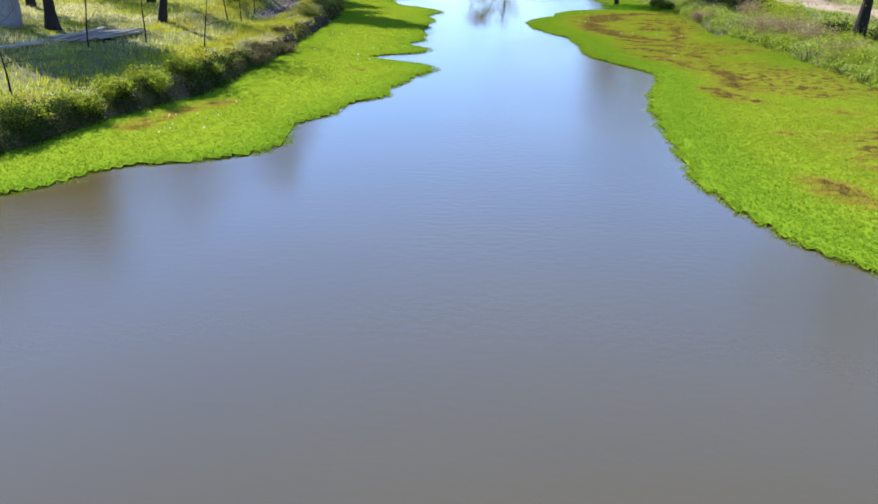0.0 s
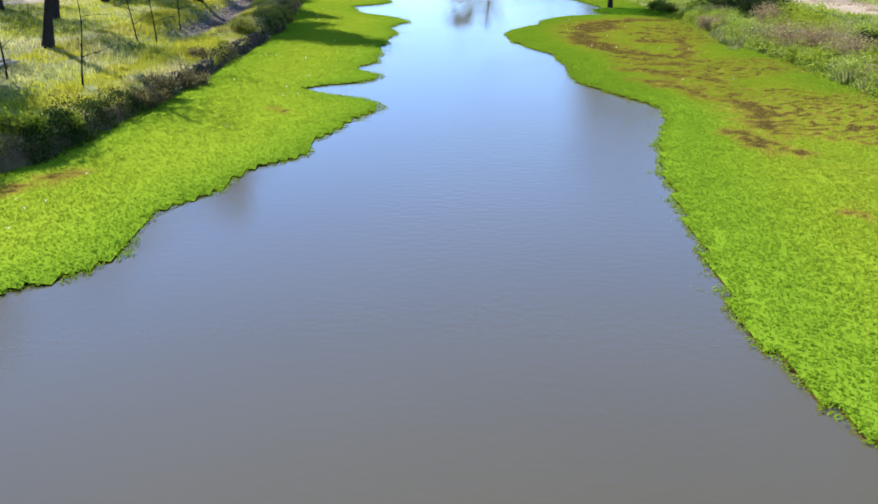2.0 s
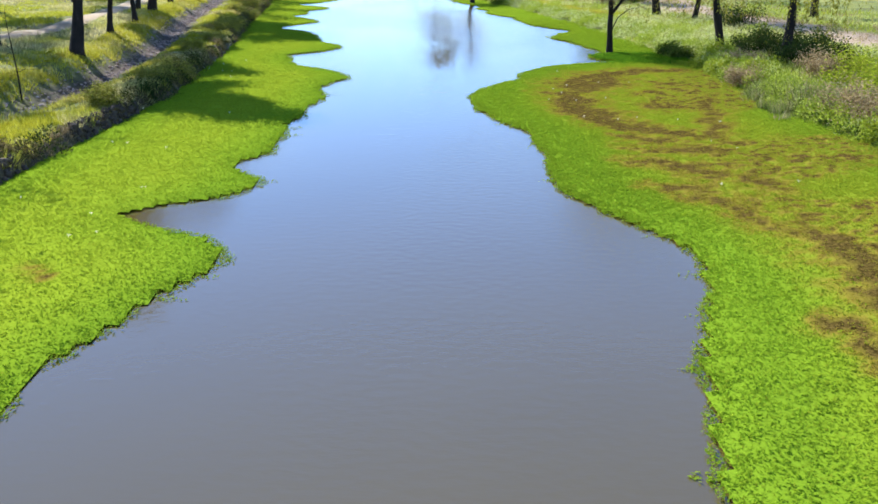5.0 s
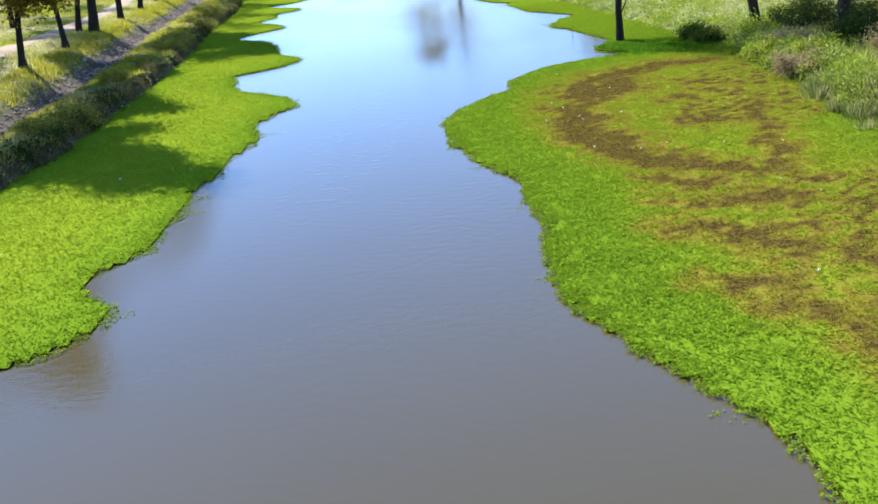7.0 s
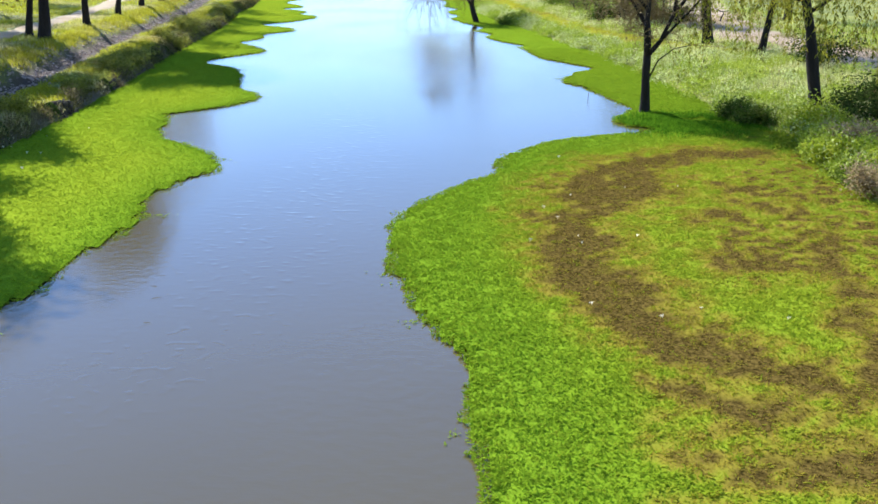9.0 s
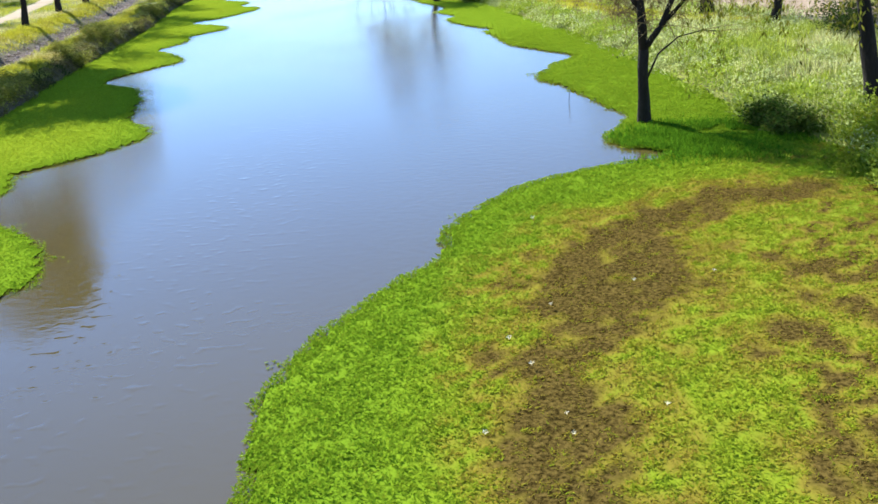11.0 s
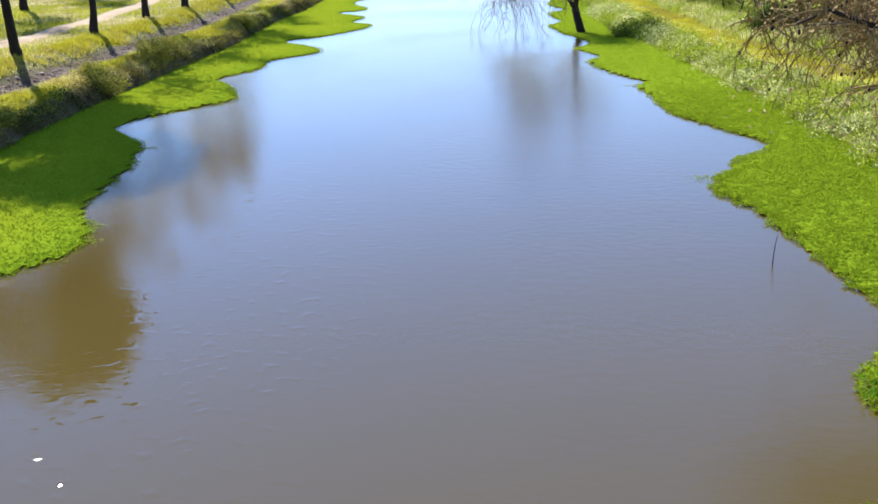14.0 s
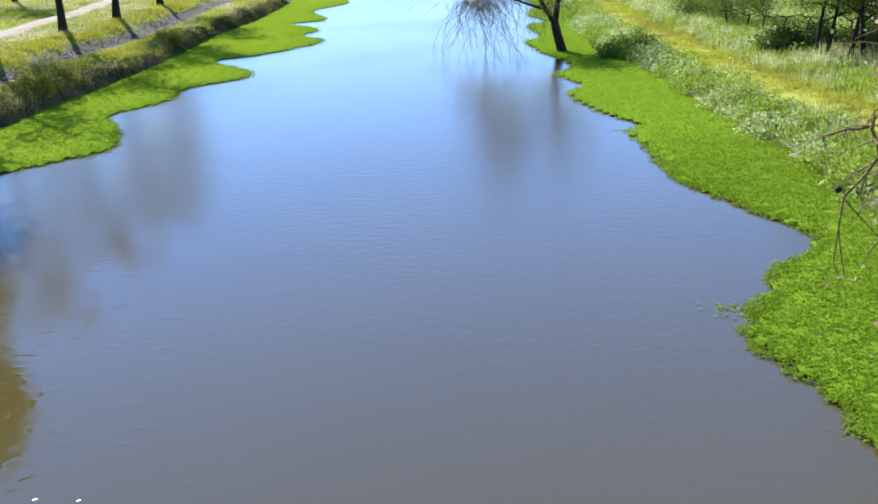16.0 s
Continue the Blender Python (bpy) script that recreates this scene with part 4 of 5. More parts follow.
# stones and litter in the ditch
g = Geo()
for i in range(3600):
    yy = random.choice((random.uniform(44, 112), random.uniform(50, 112)))
    xx = float(at_y(DITCH, yy)) + random.gauss(0, 0.42)
    g.lump((xx, yy, float(ground_z(xx, yy)) + 0.015), random.uniform(0.025, 0.08) * random.choice((0.6, 1.0, 1.4)), i * 0.37, 0.5, 5, 3)
rubble = tagged(link_mesh("ditch_rubble", g.v, g.f, STONE, None, False), "pale broken stones and litter along the ditch", "rubble", kind="stuff")


# ---- trees ----
def limb_path(p, d, length, n, wobble, droop=0.0):
    pts, p, d = [Vector(p)], Vector(p), Vector(d).normalized()
    for i in range(n):
        d = (d + Vector((random.gauss(0, wobble), random.gauss(0, wobble), random.gauss(0, wobble * 0.6) - droop))).normalized()
        p = p + d * (length / n)
        pts.append(p)
    return pts


def leaf_cloud(name, tips, per, spread, size, material, parent, tone=0.15, hang=0.0):
    """Clumps of small leaves round the tips of the branches, with gaps between."""
    t = np.array([tuple(p) for p in tips])
    k = np.repeat(np.arange(len(t)), per)
    n = len(k)
    off = rng.normal(0, 1, (n, 3)) * spread
    off[:, 2] -= np.abs(rng.normal(0, 1, n)) * hang
    ang = rng.uniform(0, 2 * np.pi, n)
    axis = unit(np.stack([np.cos(ang), np.sin(ang), rng.uniform(-1, 0.5, n) - hang * 1.5], 1)) * (size * rng.uniform(0.6, 1.3, n))[:, None]
    side = unit(np.cross(axis, rng.normal(0, 1, (n, 3)))) * (size * 0.24)
    return cards(name, t[k] + off, axis, side, np.zeros((n, 3)), material, np.clip(rng.normal(tone, 0.2, n), 0, 1), parent)


def leaf_strands(name, tips, strands, per, length, size, material, parent, tone=0.15):
    """Leaves along thin strands that hang from the branches."""
    t = np.array([tuple(p) for p in tips])
    s = rng.integers(0, len(t), strands)
    start = t[s] + rng.normal(0, 0.3, (strands, 3))
    ln = length * rng.uniform(0.35, 1.1, strands)
    drift = rng.normal(0, 0.12, (strands, 2))
    k = np.repeat(np.arange(strands), per)
    n = len(k)
    f = rng.random(n)
    base = start[k] + np.concatenate([drift[k] * f[:, None] + rng.normal(0, 0.03, (n, 2)), (-ln[k] * f)[:, None]], 1)
    ang = rng.uniform(0, 2 * np.pi, n)
    axis = unit(np.stack([np.cos(ang) * 0.6, np.sin(ang) * 0.6, -np.ones(n)], 1)) * (size * rng.uniform(0.7, 1.3, n))[:, None]
    side = unit(np.cross(axis, rng.normal(0, 1, (n, 3)))) * (size * 0.16)
    return cards(name, base, axis, side, np.zeros((n, 3)), material, np.clip(rng.normal(tone, 0.2, n), 0, 1), parent)


def tree(name, x, y, height, radius, label, lean=(0, 0), crown=2.2, leaf=OLIVE_LEAF, start=0.45, limbs=6, per=34, bark=BARK, group="", leaf_size=0.17, curve=0.05, hang=0.0):
    z = float(ground_z(x, y)) - 0.06
    top = tagged(new(name), label, "tree", group)
    top.location = (x, y, z)
    pts = [Vector((0, 0, 0))]
    n = 9
    wx, wy = random.uniform(-1, 1) * curve, random.uniform(-1, 1) * curve
    for i in range(1, n + 1):
        f = i / n
        pts.append(Vector((lean[0] * f + math.sin(f * 5 + x) * wx * height * f, lean[1] * f + math.sin(f * 4 + y) * wy * height * f, height * 0.9 * f)))
    radii = [radius * (1.45 if i == 0 else 1.0 - 0.75 * i / n) for i in range(n + 1)]
    part("trunk", Geo().tube([pts[0], pts[0] * 0.7 + pts[1] * 0.3] + pts[1:], [radii[0], radius * 1.08] + radii[1:], 9, 0.35), bark, top)
    tips = [pts[-1]]
    for k in range(limbs):
        f = start + (0.95 - start) * (k + random.random() * 0.6) / limbs
        i = min(int(f * n), n - 1)
        p = pts[i].lerp(pts[i + 1], f * n - i)
        ang = k * 2.4 + random.uniform(-0.4, 0.4)
        d = Vector((math.cos(ang), math.sin(ang), random.uniform(0.3, 0.9)))
        ln = crown * random.uniform(0.75, 1.15) * (1.15 - 0.35 * f)
        path = limb_path(p, d, ln, 6, 0.16, 0.02 + (0.05 if hang else 0))
        arm = part("limb", Geo().tube(path, [max(radii[i] * 0.5 * (1 - 0.85 * j / 6), min(0.012, radius * 0.15)) for j in range(7)], 6, 0.2), bark, top)
        for q in range(4):
            b = path[2 + q % 5]
            sub = limb_path(b, Vector((random.gauss(0, 1), random.gauss(0, 1), random.uniform(-0.2, 0.8))), ln * random.uniform(0.3, 0.55), 4, 0.2, 0.12 if hang else 0)
            part("branch", Geo().tube(sub, [t * min(1, radius * 7) for t in (0.022, 0.016, 0.012, 0.008, 0.004)], 4), bark, arm)
            tips += [sub[2], sub[4]]
        tips += [path[4], path[6]]
    if leaf and hang:
        leaf_strands("crown", tips, 480 if radius < 0.175 else 300 if height < 12 else 260, 24, hang, leaf_size, leaf, top)
    elif leaf:
        leaf_cloud("crown", tips, per, crown * 0.15, leaf_size, leaf, top)
    return top


# x, y, trunk radius, height, leaves to a tip
LEFT_ROW = [(-13.1, 32.9, 0.22, 6.2, 330), (-10.4, 36.9, 0.16, 7, 5), (-12.9, 44.1, 0.18, 8, 12), (-15.8, 45.9, 0.2, 9, 22), (-12.7, 49.7, 0.15, 8, 20), (-9.3, 52.6, 0.22, 8.3, 360), (-13.2, 54.7, 0.17, 9, 26),
            (-10.3, 59.6, 0.15, 5.4, 380), (-11.2, 66.4, 0.14, 6.2, 400), (-13.3, 74.0, 0.14, 9, 30), (-12.2, 73.1, 0.24, 9, 55), (-12.9, 79.8, 0.17, 12, 620), (-13.9, 87.2, 0.16, 10, 30), (-14.7, 94, 0.17, 10, 50), (-15.3, 100.2, 0.18, 10, 70), (-16.5, 108, 0.18, 10, 55)]
for i, (x, y, r, h, per) in enumerate(LEFT_ROW):
    tree("tree", x, y, h, r, "dark-trunked tree with olive-brown foliage on the tree-lined bank", {0: (-1.0, 1.3), 5: (0.4, 2.0), 8: (-0.7, 0.8), 7: (0.3, 0.0), 11: (1.2, -2.0)}.get(i, (random.uniform(0.0, 1.0), random.uniform(-0.3, 0.5))), 2.3, OLIVE_LEAF, 0.45, 9, per, group="trees of the tree-lined bank", leaf_size=0.18 if per > 70 else 0.17, curve=0.03 if i in (5, 11) else 0.08)
for x, y in [(-18.5, 36), (-19.5, 52), (-17.5, 61), (-20, 70), (-18.8, 79), (-22, 88), (-24, 98), (-22.5, 42), (-26, 60), (-29, 78), (-27, 110), (-31, 96)]:
    tree("tree", x, y, random.uniform(9, 11.5), random.uniform(0.14, 0.22), "dark-trunked tree with olive-brown foliage behind the first row", (random.uniform(-0.5, 0.5), 0), 2.5, OLIVE_LEAF, 0.36, 9, 100 if 60 < y < 80 and x > -21 else 45, group="trees of the tree-lined bank", leaf_size=0.2)
for x, y, h in [(-17.0, 40.6, 8.0)]:
    tree("tree", x, y, h, 0.17, "dark-trunked tree with olive-brown foliage behind the first row", (0, 0), 2.3, OLIVE_LEAF, 0.4, 9, 30, group="trees of the tree-lined bank", leaf_size=0.2)
for x, y, h in [(-7.6, 31.8, 3.0), (-9.6, 31.9, 3.4), (-10.7, 29.5, 3.2), (-10.4, 23.0, 2.8), (-8.5, 40.0, 2.8), (-8.3, 45.1, 3.0), (-8.1, 40.9, 2.6)]:
    tree("sapling", x, y, h, 0.026, "thin leafless sapling in the grass", (random.uniform(-0.5, 0.3), 0), 0.9, None, 0.25, 5, group="saplings", curve=0.08)
tree("tree", -14.9, 33.4, 7.5, 0.4, "thick pale-barked tree at the edge of the meadow", (0.2, 0.6), 2.3, OLIVE_LEAF, 0.4, 9, 24, PALE_BARK, "trees of the tree-lined bank", 0.2)
# right bank
RIGHT_TREES = [(16.15, 57.4, 0.18, 7.5, -1.5), (17.5, 54.0, 0.19, 7.5, 0.9), (17.4, 74.0, 0.22, 14, -1.2), (18.6, 70.2, 0.16, 6.5, 0.2), (18.9, 40.9, 0.27, 8, 0.3), (16.6, 32.4, 0.3, 12.5, 0.2), (24, 49, 0.2, 8, 0), (26, 72, 0.2, 8, 0), (25, 86, 0.2, 8, 0)]
for x, y, r, h, l in RIGHT_TREES:
    tree("willow_tree", x, y, h, r, "dark-trunked tree with hanging yellow-green foliage on the low bank", (l, 0.2), 2.7 if h < 12 else 4.2, WILLOW_LEAF, 0.4, 9, 70, group="trees of the low bank", leaf_size=0.13, hang=2.5, curve=0.09)


def hanging_twigs(starts, count, length, spread, parent, near, far, name="twig_spray", droop=0.2, thick=1.0):
    g, tips = Geo(), []
    starts = [p for p in starts if near[0] < p.x < far[0] and near[1] < p.y < far[1]]
    for i in range(count):
        p = random.choice(starts)
        ang = random.uniform(0, 2 * math.pi)
        ln = length * random.uniform(0.4, 1.2)
        path = limb_path(p, Vector((math.cos(ang) * spread, math.sin(ang) * spread, random.uniform(-0.3, 0.3))), ln, 6, 0.36, droop)
        if min(p.x for p in path) < near[0] or min(p.y for p in path) < near[1]:
            continue
        g.tube(path, [thick * r for r in (0.012, 0.011, 0.009, 0.008, 0.006, 0.004, 0.002)], 3)
        tips.append(path[-1])
        for q in (2, 3, 4):
            sub = limb_path(path[q], Vector((random.gauss(0, 0.6), random.gauss(0, 0.6), -0.5)), ln * 0.3, 3, 0.4, 0.15)
            g.tube(sub, [thick * r for r in (0.006, 0.005, 0.004, 0.002)], 3)
    tagged(part(name, g, TWIG, parent, "thin drooping brown twigs", False), kind="stuff")
    return tips


def bare_willow(x, y, trunk, radii, forks, label, twigs, length, near, far):
    """A leafless willow: trunk, forked limbs and a curtain of hanging twigs."""
    top = tagged(new("bare_willow"), label, "tree", "trees of the low bank")
    top.location = (x, y, float(ground_z(x, y)) - 0.05 if y < 58 or y > 62 else 0.0)
    part("trunk", Geo().tube(trunk, radii, 10, 0.4), BARK, top)
    ends = []
    for path, r in forks:
        n = len(path) - 1
        arm = part("limb", Geo().tube(path, [max(r * (1 - 0.8 * i / n), 0.008) for i in range(n + 1)], 7, 0.3), BARK, top)
        for q in range(1, n + 1):
            for s in range(6 if r > 0.068 and y < 62 else 3 if r > 0.04 else 1):
                sub = limb_path(path[q], Vector((random.gauss(0, 1), random.gauss(0, 1), random.uniform(0.0, 0.5))), random.uniform(0.5, 1.2), 5, 0.22, 0.06)
                if min(p.x for p in sub) < near[0] or min(p.y for p in sub) < near[1]:
                    continue
                part("branch", Geo().tube(sub, [0.011, 0.009, 0.007, 0.006, 0.005, 0.003], 5), TWIG, arm)
                ends += [Vector(p) for p in sub[2:] if r > 0.04 and p.z > 2.3]
        ends += [Vector(p) for p in path[max(1, n - 2):] if r > 0.04]
    thick = 1.0 if y < 62 else 0.8
    tips = hanging_twigs(ends, twigs, length, 0.55, top, near, far, thick=thick)
    if y < 62:
        leaf_cloud("crown", [p + Vector((random.gauss(0, 0.6), random.gauss(0, 0.6), 1.6)) for p in ends if p.z > 3.9 and p.x > -1.0], 34, 0.4, 0.1, OLIVE_LEAF, top)
        leaf_cloud("withered_leaves", [p for p in tips if p[2] > 2.2], 5, 0.16, 0.055, DRY_BRUSH, top, 0.3, 0.1)
        g = Geo()
        for k, p in enumerate(tips):
            if k % 7 == 0:
                g.lump(tuple(p), random.uniform(0.02, 0.032), k * 0.7, 1.3, 5, 4)
        tagged(part("seed_cones", g, BARK, top, "small dark seed cones at the twig ends"), kind="stuff")
    hanging_twigs([p for p in ends if p.x < (-1.2 if y < 62 else -1.9)], 14 if y < 62 else 150, length * (1.7 if y < 62 else 2.6), 0.2, top, near, far, "twig_curtain", 0.45, thick)
    return top


bare_willow(11.68, 58.9, [(0, 0, -0.3), (0, 0, 0.1), (-0.05, -0.15, 0.7), (-0.12, -0.33, 1.3), (-0.14, -0.45, 1.75)], [0.19, 0.145, 0.118, 0.108, 0.105],
            [([(-0.14, -0.44, 1.7), (-0.22, -0.55, 2.5), (-0.2, -0.6, 3.3), (-0.35, -0.5, 4.2), (-0.3, -0.4, 5.2)], 0.09),
             ([(-0.12, -0.44, 1.72), (0.22, -0.55, 2.2), (0.5, -0.6, 2.9), (0.6, -0.5, 3.8), (0.9, -0.4, 5.0)], 0.08),
             ([(0.0, -0.3, 1.1), (0.2, -0.4, 1.6), (0.6, -0.5, 1.95), (1.1, -0.5, 2.05), (1.5, -0.5, 2.0)], 0.026),
             ([(-0.2, -0.5, 2.6), (-0.6, -0.3, 3.2), (-1.1, -0.1, 3.6), (-1.5, 0.1, 3.75), (-1.8, 0.2, 3.6)], 0.05),
             ([(-0.2, -0.5, 3.0), (-0.7, 0.1, 3.7), (-1.2, 0.6, 4.1), (-1.7, 0.8, 4.1)], 0.05),
             ([(-0.2, -0.5, 2.6), (-0.5, 0.4, 3.2), (-0.9, 1.3, 3.5), (-1.3, 2.0, 3.4)], 0.05),
             ([(-0.2, -0.55, 3.2), (-0.5, -0.5, 4.0), (-1.0, -0.4, 4.3), (-1.5, -0.4, 4.25)], 0.05),
             ([(0.5, -0.6, 2.9), (1.1, -0.3, 3.6), (1.7, 0.2, 4.2), (2.2, 0.4, 4.6)], 0.055),
             ([(0.22, -0.55, 2.2), (0.8, -0.8, 2.9), (1.3, -0.9, 3.5), (1.7, -0.8, 4.2)], 0.05),
             ([(-0.2, -0.6, 3.3), (0.1, -0.8, 4.0), (0.4, -0.9, 4.8), (0.5, -0.7, 5.6)], 0.055),
             ([(-0.25, -0.5, 3.4), (-0.3, 0.2, 4.2), (-0.1, 0.9, 4.9), (0.2, 1.4, 5.6)], 0.055),
             ([(-0.2, -0.5, 2.5), (-0.3, 0.4, 3.0), (-0.5, 1.3, 3.35), (-0.6, 2.2, 3.5), (-0.5, 3.0, 3.4)], 0.085),
             ([(-0.05, -0.3, 1.5), (0.1, 0.5, 2.2), (0.2, 1.3, 2.7), (0.1, 2.1, 2.9)], 0.07)],
            "leafless willow with dark forked trunk at the water's edge", 900, 1.0, (-2.35, -1.25), (9, 9))
bare_willow(7.45, 91.0, [(0, 0, -0.3), (0, 0, 0.1), (-0.12, 0, 0.6), (-0.28, 0, 1.2), (-0.42, 0, 1.7)], [0.3, 0.22, 0.18, 0.16, 0.15],
            [([(-0.42, 0, 1.65), (-0.85, 0.2, 2.3), (-1.3, 0.6, 3.3), (-1.8, 1.0, 4.4), (-2.4, 1.4, 5.2), (-2.9, 1.7, 5.4)], 0.1),
             ([(-0.4, 0, 1.65), (-0.3, 0, 2.4), (-0.1, 0.1, 3.2), (-0.2, 0.3, 4.2), (-0.4, 0.4, 5.2)], 0.13),
             ([(-0.2, 0, 2.9), (0.2, 0.2, 3.5), (0.5, 0.5, 4.3)], 0.06),
             ([(-1.8, 1.0, 4.4), (-2.4, 1.0, 4.9), (-3.1, 1.2, 5.0)], 0.05),
             ([(-0.9, 0, 2.2), (-2.0, -0.1, 2.6), (-2.9, -0.2, 2.7), (-3.4, -0.2, 2.4)], 0.06)],
            "leafless willow leaning over the pond, twigs hanging low", 760, 1.6, (-9, -9), (9, 9))


# ---- shrubs ----
def bush(name, x, y, w, h, material, label, stems=9, per=70, leaf=0.1, tone=0.1, group=""):
    top = tagged(new(name), label, "bush", group)
    top.location = (x, y, float(ground_z(x, y)) - 0.05)
    g, tips = Geo(), []
    for k in range(stems):
        ang = random.uniform(0, 2 * math.pi)
        path = limb_path((random.gauss(0, w * 0.12), random.gauss(0, w * 0.12), 0), Vector((math.cos(ang) * w * 0.5, math.sin(ang) * w * 0.5, h * random.uniform(0.6, 1.0))), math.hypot(w * 0.45, h) * random.uniform(0.7, 1.0), 5, 0.16)
        g.tube(path, [0.016, 0.014, 0.011, 0.009, 0.006, 0.003], 4)
        tips += path[2:]
    part("stems", g, TWIG, top)
    leaf_cloud("foliage", tips, per, 0.13 * (w + h) * 0.55, leaf, material, top, tone)
    return top


def reed_clump(name, x, y, w, h, material, label, count=500, tone=0.2, group=""):
    """Several tufts of upright blades side by side, each of its own height."""
    top = tagged(new(name), label, "reeds", group)
    top.location = (x, y, float(ground_z(x, y)) - 0.05)
    tufts = 17
    mid, tall = rng.uniform(-0.55, 0.55, (tufts, 2)) * w, rng.uniform(0.4, 1.05, tufts) * h
    k = rng.integers(0, tufts, count)
    off = rng.normal(0, 0.09, (count, 2))
    blades("foliage", mid[k] + off, 0.0, tall[k], 0.03, material, np.clip(rng.normal(tone, 0.3, count) + (k % 3 - 1) * 0.25, 0, 1), top, 0.4, off * 3.5)
    return top


bush("bush", 14.1, 57.3, 1.05, 0.6, MOSS_LEAF, "dark green leafy bush at the edge of the mat", 20, 90, 0.09)
for x, y, w, h in [(14.0, 43.9, 1.1, 0.6), (14.2, 45.0, 1.2, 0.62), (14.4, 46.1, 1.1, 0.58), (14.8, 47.5, 0.9, 0.52), (14.3, 47.0, 0.8, 0.5), (15.1, 45.3, 1.1, 0.85), (15.2, 44.2, 1.0, 0.85), (15.2, 34.6, 0.9, 0.55), (15.1, 36.2, 0.9, 0.6), (15.2, 38.0, 0.8, 0.5)]:
    reed_clump("reed_clump", x, y, w, h, REED, "green reed clump with pale and tan blades", 900, 0.35, "reed clumps")
for x, y, w, h in [(15.3, 42.9, 1.5, 1.0), (16.2, 41.0, 1.7, 1.1), (15.5, 41.7, 1.3, 0.9), (14.5, 49.4, 0.9, 0.65), (16.4, 39.3, 1.3, 1.0), (16.0, 35.6, 1.3, 0.75), (16.7, 48.6, 1.2, 1.0), (15.7, 53.2, 1.3, 0.65)]:
    bush("dry_brush", x, y, w, h, DRY_BRUSH, "dry pinkish-brown brush clump on the bank", 34, 26, 0.075, 0.25, "dry brush clumps")
for x, y, w, h in [(16.9, 43.2, 1.5, 0.9), (17.3, 45.4, 1.6, 1.0), (16.3, 46.4, 1.2, 0.75), (17.8, 48.0, 1.8, 1.1), (16.9, 38.4, 1.4, 0.8), (16.1, 36.4, 1.3, 0.7), (15.4, 39.2, 0.9, 0.5), (14.9, 40.4, 0.8, 0.4), (15.7, 50.6, 1.2, 0.6), (14.7, 52.2, 1.0, 0.5), (14.4, 54.4, 1.0, 0.45), (15.3, 55.6, 1.2, 0.55), (15.8, 33.6, 1.2, 0.7)]:
    bush("bush", x, y, w, h, TOP_LEAF, "bright green leafy bush on the low bank", 11, 72, 0.09, 0.05, "bank bushes")
# the shade under these trees is put into the dark leaf colour
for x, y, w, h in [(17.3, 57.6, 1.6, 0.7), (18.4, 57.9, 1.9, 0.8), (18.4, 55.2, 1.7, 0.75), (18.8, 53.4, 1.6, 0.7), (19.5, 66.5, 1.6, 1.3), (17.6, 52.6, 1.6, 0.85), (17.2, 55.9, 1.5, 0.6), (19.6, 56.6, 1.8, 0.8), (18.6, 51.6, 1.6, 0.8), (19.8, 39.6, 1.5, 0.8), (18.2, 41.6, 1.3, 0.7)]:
    bush("bush", x, y, w, h, SHADE_DARK_LEAF, "bush under the trees, leaves coloured dark to stand for shade", 12, 75, 0.1, 0.05, "bank bushes")
# shrubs by the far part of the right bank; the dark ones carry shade in their colour
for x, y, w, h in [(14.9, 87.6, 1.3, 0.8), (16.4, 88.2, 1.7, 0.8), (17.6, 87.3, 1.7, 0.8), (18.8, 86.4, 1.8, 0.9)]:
    bush("bush", x, y, w, h, SHADE_DARK_LEAF, "bush under the small trees, leaves coloured dark to stand for shade", 14, 85, 0.1, 0.05, "bank bushes")
for x, y, w, h in [(9.3, 89.4, 1.2, 0.5), (9.9, 90.4, 1.3, 0.55), (14.3, 96.6, 2.2, 2.0), (15.8, 97.6, 2.2, 2.4), (13.2, 99.8, 2.0, 1.4), (14.6, 88.2, 1.5, 0.6)]:
    bush("bush", x, y, w, h, MID_LEAF, "rounded green bush on the low bank", 14, 75, 0.1, 0.1, "rounded bushes")
for x, y in [(15.4, 86.3), (15.7, 86.0), (16.4, 86.0), (16.7, 85.6), (17.2, 85.8), (17.6, 84.6), (18.3, 84.2)]:
    tree("small_tree", x, y, 4.2, 0.075, "small multi-stemmed leafy tree with dark trunks", (random.uniform(-0.6, 0.6), 0), 1.5, MID_LEAF, 0.3, 8, 62, group="small trees", leaf_size=0.1)
# dark scrub on the foot of the ditch bank
SCRUB = [(-8.9, 20.3, 1.2, 0.6), (-8.2, 22.0, 1.1, 0.6), (-7.9, 23.6, 1.0, 0.6), (-7.2, 24.9, 1.2, 0.65), (-6.8, 26.2, 0.9, 0.6), (-6.5, 27.7, 0.8, 0.4), (-5.3, 48.6, 1.3, 0.5), (-5.7, 56.3, 1.2, 0.5), (-6.0, 61.5, 1.3, 0.55), (-6.6, 67.4, 1.5, 0.55), (-6.9, 69.6, 1.3, 0.5),
         (-7.6, 76.5, 1.4, 0.5), (-7.9, 80.4, 1.5, 0.55), (-8.3, 83.5, 1.3, 0.5), (-8.7, 92.4, 1.6, 0.6), (-5.6, 38.2, 0.9, 0.5), (-5.4, 44.0, 1.0, 0.5), (-5.3, 34.3, 1.2, 0.55), (-5.6, 32.6, 1.0, 0.5), (-5.7, 31.2, 1.2, 0.55), (-5.0, 50.4, 1.4, 0.6), (-6.4, 66.0, 1.4, 0.6), (-6.8, 75.0, 1.3, 0.6), (-8.2, 82.0, 1.6, 0.7)]
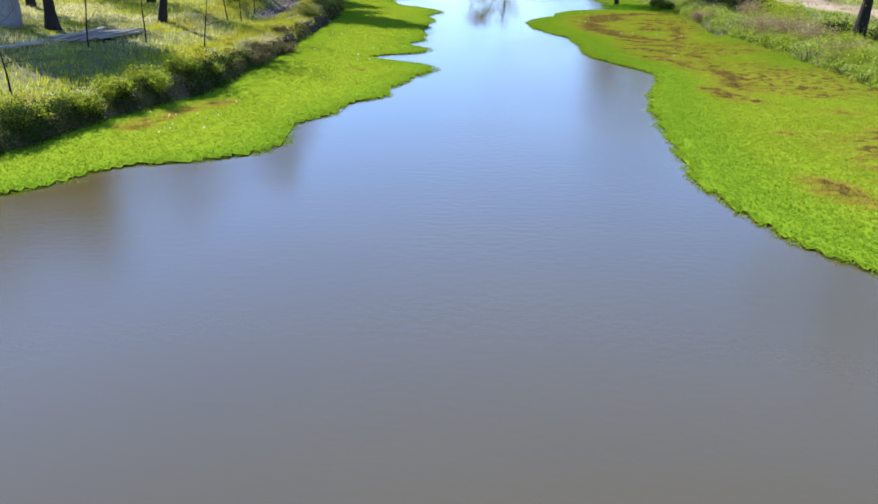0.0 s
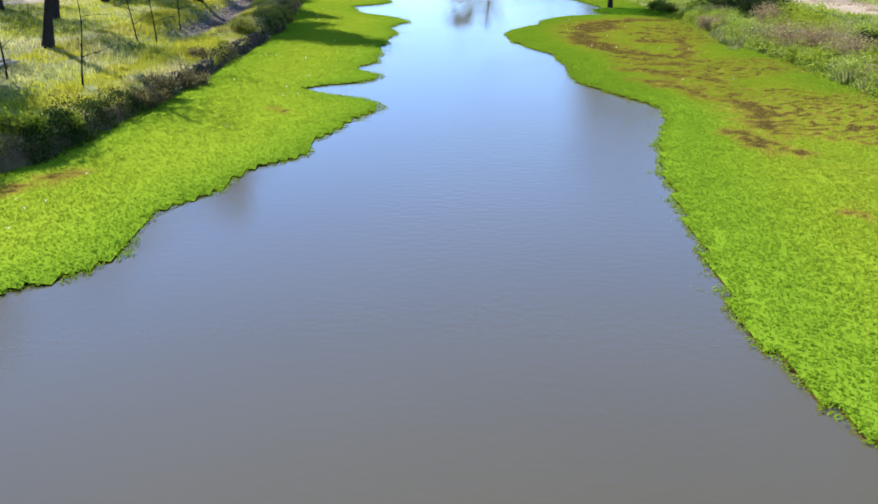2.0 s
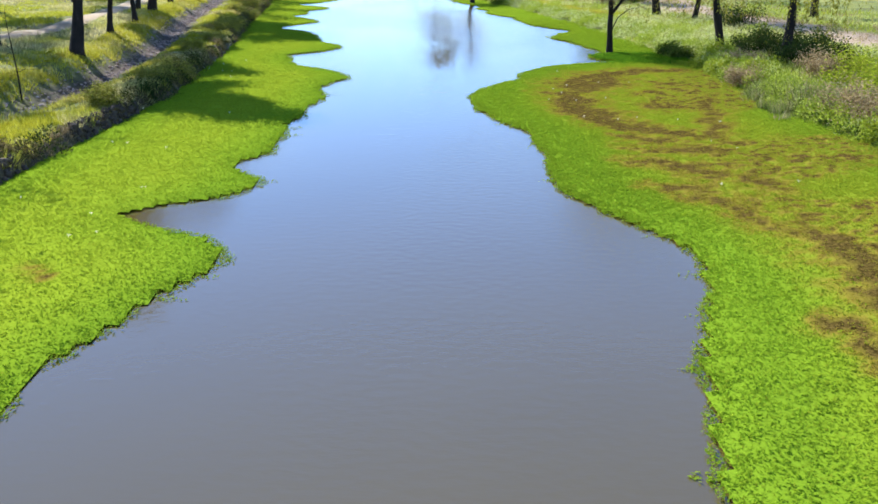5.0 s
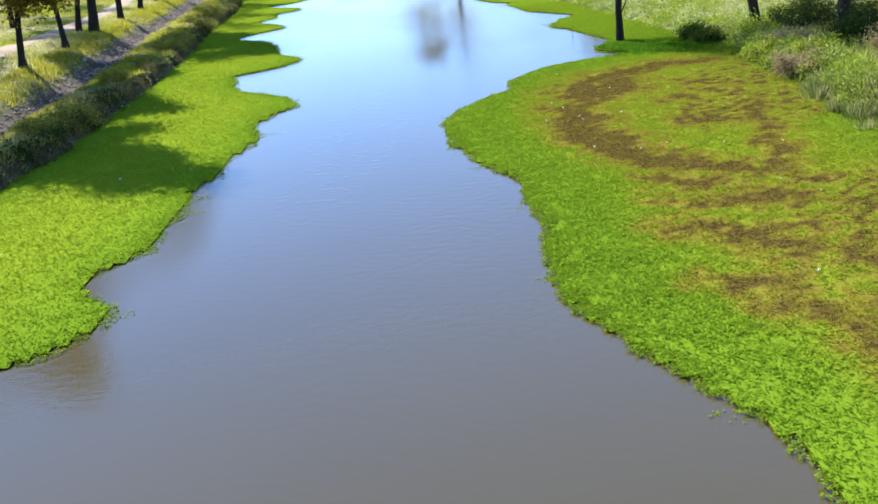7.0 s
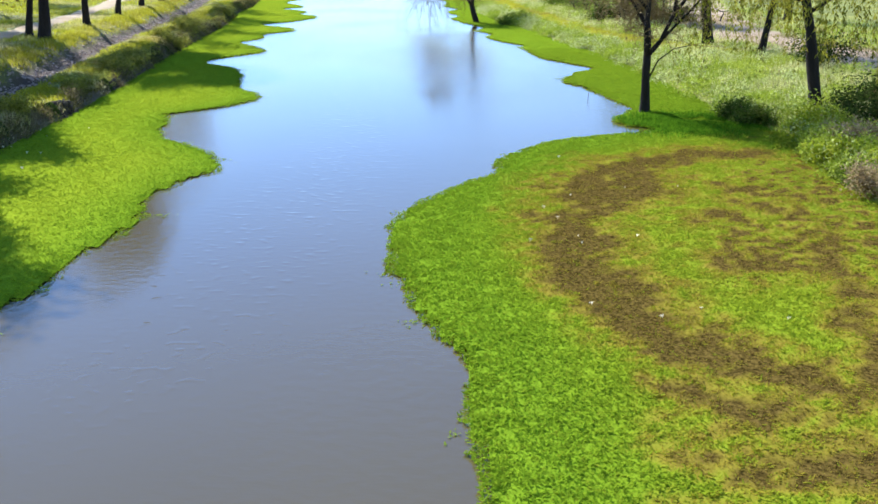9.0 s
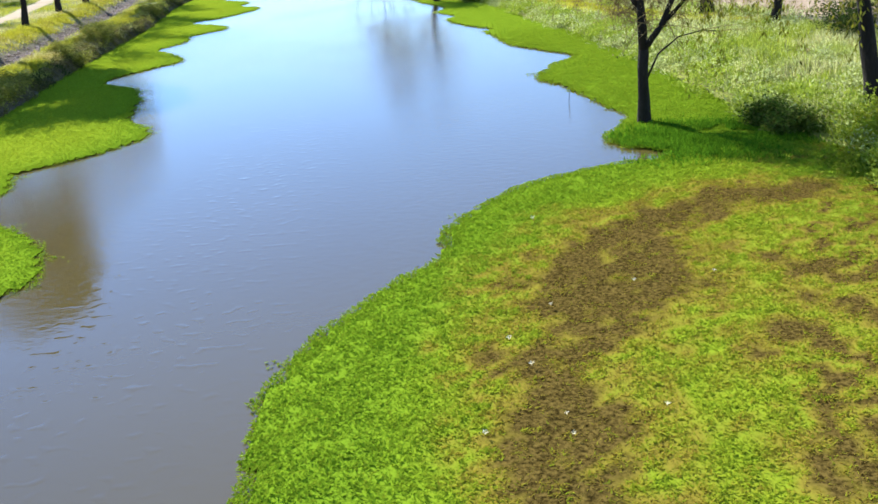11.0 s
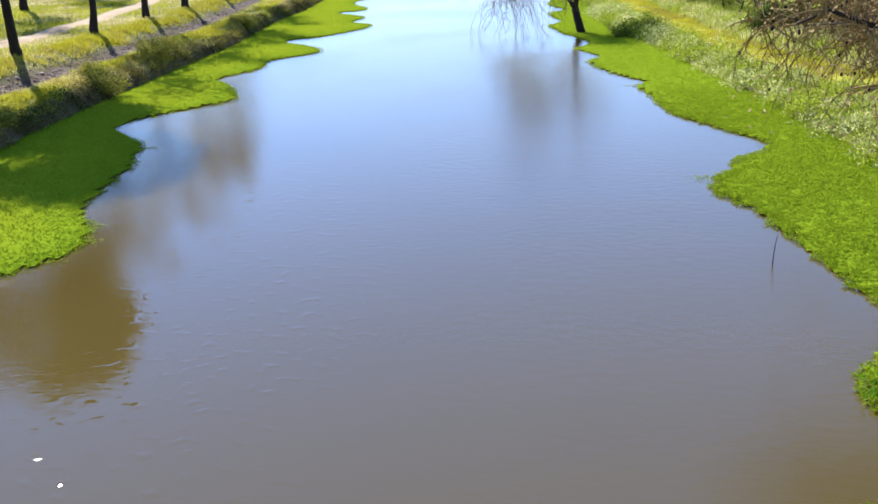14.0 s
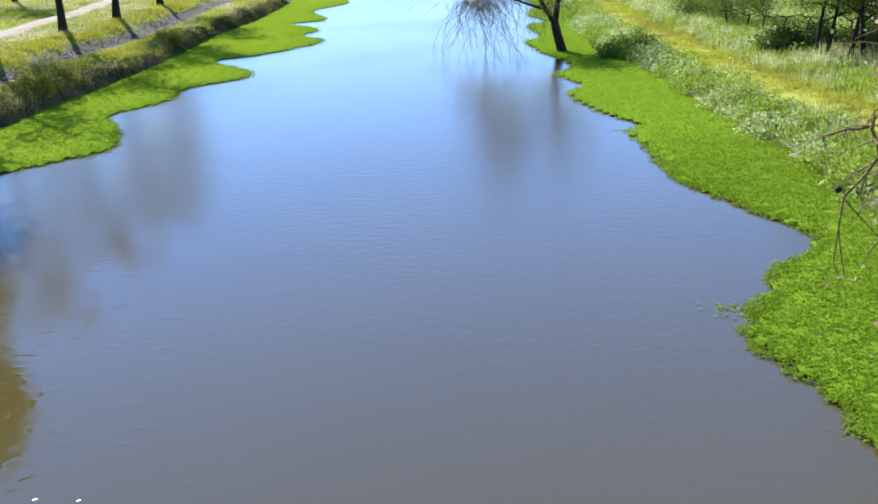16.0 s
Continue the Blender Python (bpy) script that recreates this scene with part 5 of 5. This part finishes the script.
for x, y, w, h in SCRUB:
    kind = (TOP_LEAF, "bright green scrub at the foot of the ditch bank") if y < 30 else (BRUSH_LEAF, "greyish-brown scrub on the cut ditch bank") if 30 < y < 40 else (SCRUB_LEAF, "low olive-green scrub on the ditch bank")
    bush("scrub", x - 0.2, y, w * 0.85, h * (0.9 if y > 40 else 0.6 if y > 30 else 0.8), kind[0], kind[1], 12, 100, 0.065, 0.5 if 30 < y < 40 else 0.15, "bank scrub")

# ---- small things ----
# stack of grey boards in the grass
for k in range(12):
    g = Geo().box(Matrix.Identity(4), 1.0 if k > 9 else 1.9 - 0.22 * (k * 3 % 5), 0.075, 0.024)
    b = link_mesh("board", g.v, g.f, WOOD, None, False)
    px, py = (-12.5 + 0.25 * (k - 10), 28.0) if k > 9 else (-11.9 + 0.16 * k - 0.02 * (k % 3), 31.1 + 0.1 * k + 0.3 * (k % 2))
    b.matrix_basis = pose(px, py, float(ground_z(px, py)) + 0.09 + 0.05 * (k % 3), 0, 2 * (k % 2) - 1, 70 + 5 * (k * 2 % 5 - 2))
    tagged(b, "weathered grey board lying in the grass", "board", "old boards")
# white blossoms scattered on the mats
g = Geo()
for k in range(5):
    a = 2 * math.pi * k / 5
    q = len(g.v)
    for rr, da, z in ((0.006, 0, 0.0), (0.03, -0.45, 0.016), (0.048, 0, 0.03), (0.03, 0.45, 0.016)):
        g.v.append((math.cos(a + da) * rr, math.sin(a + da) * rr, z))
    g.f.append((q, q + 1, q + 2, q + 3))
g.tube([(0, 0, -0.03), (0, 0, 0.004)], [0.004, 0.012], 5)
flower = None
spots = []
while len(spots) < 11:
    x, y = random.uniform(7.2, 10.0), random.uniform(42, 53)
    if random.random() < float(dryness(np.array([x]), np.array([y]), DRY_RIGHT)[0]) + 0.05:
        spots.append((x, y))
spots += [(-6.2 + random.gauss(0, 0.8), 23.2 + random.gauss(0, 1.2)) for _ in range(24)] + [(-4.3 + random.gauss(0, 0.6), 55 + random.gauss(0, 1.8)) for _ in range(10)] + [(random.uniform(-5, -2), random.uniform(26, 50)) for _ in range(12)] + [(random.uniform(9, 13), random.uniform(36, 50)) for _ in range(8)]
for x, y in spots:
    m = pose(x, y, 0.125, random.uniform(-18, 18), random.uniform(-18, 18), random.uniform(0, 360)) @ Matrix.Diagonal((*[random.uniform(0.55, 0.95)] * 3, 1))
    if flower is None:
        flower = link_mesh("white_flower", g.v, g.f, PETAL)
        tagged(flower, "small white flower on the floating mat", "flower", "white flowers")
        flower.matrix_basis = m
    else:
        o = copy_thing(flower, m)
        o.scale = m.to_scale()
# a thin stick in the pond, added to draw a thin reflected line
g = Geo().tube([(0, 0, -0.5), (0.01, 0.04, 0.0), (0.03, 0.1, 0.2), (0.07, 0.18, 0.4)], [0.009, 0.009, 0.008, 0.005], 5)
stick = link_mesh("stick", g.v, g.f, BARK)
stick.location = (10.36, 61.5, 0.0)
tagged(stick, "thin stick standing in for a reflected line on the pond", "stick")


# ---- old vine row behind the low bank ----
def vine(x, y, turn):
    top = tagged(new("grape_vine"), "gnarled leafless grape vine on a wire", "vine", "vine row")
    top.matrix_basis = pose(x, y, float(ground_z(x, y)) - 0.03, 0, 0, turn)
    part("trunk", Geo().tube(limb_path((0, 0, 0), (0.05, 0.05, 1), 0.65, 4, 0.12), [0.05, 0.04, 0.035, 0.035, 0.03], 6, 0.4), BARK, top)
    for s in (-1, 1):
        part("arm", Geo().tube(limb_path((0, 0, 0.62), (s, 0, 0.25), 0.62, 5, 0.22), [0.03, 0.028, 0.024, 0.02, 0.014, 0.008], 5, 0.3), BARK, top)
    return top


for k in range(13):
    vine(14.0 + 0.58 * k, 95.4 - 0.85 * k, -56 + random.uniform(-6, 6))
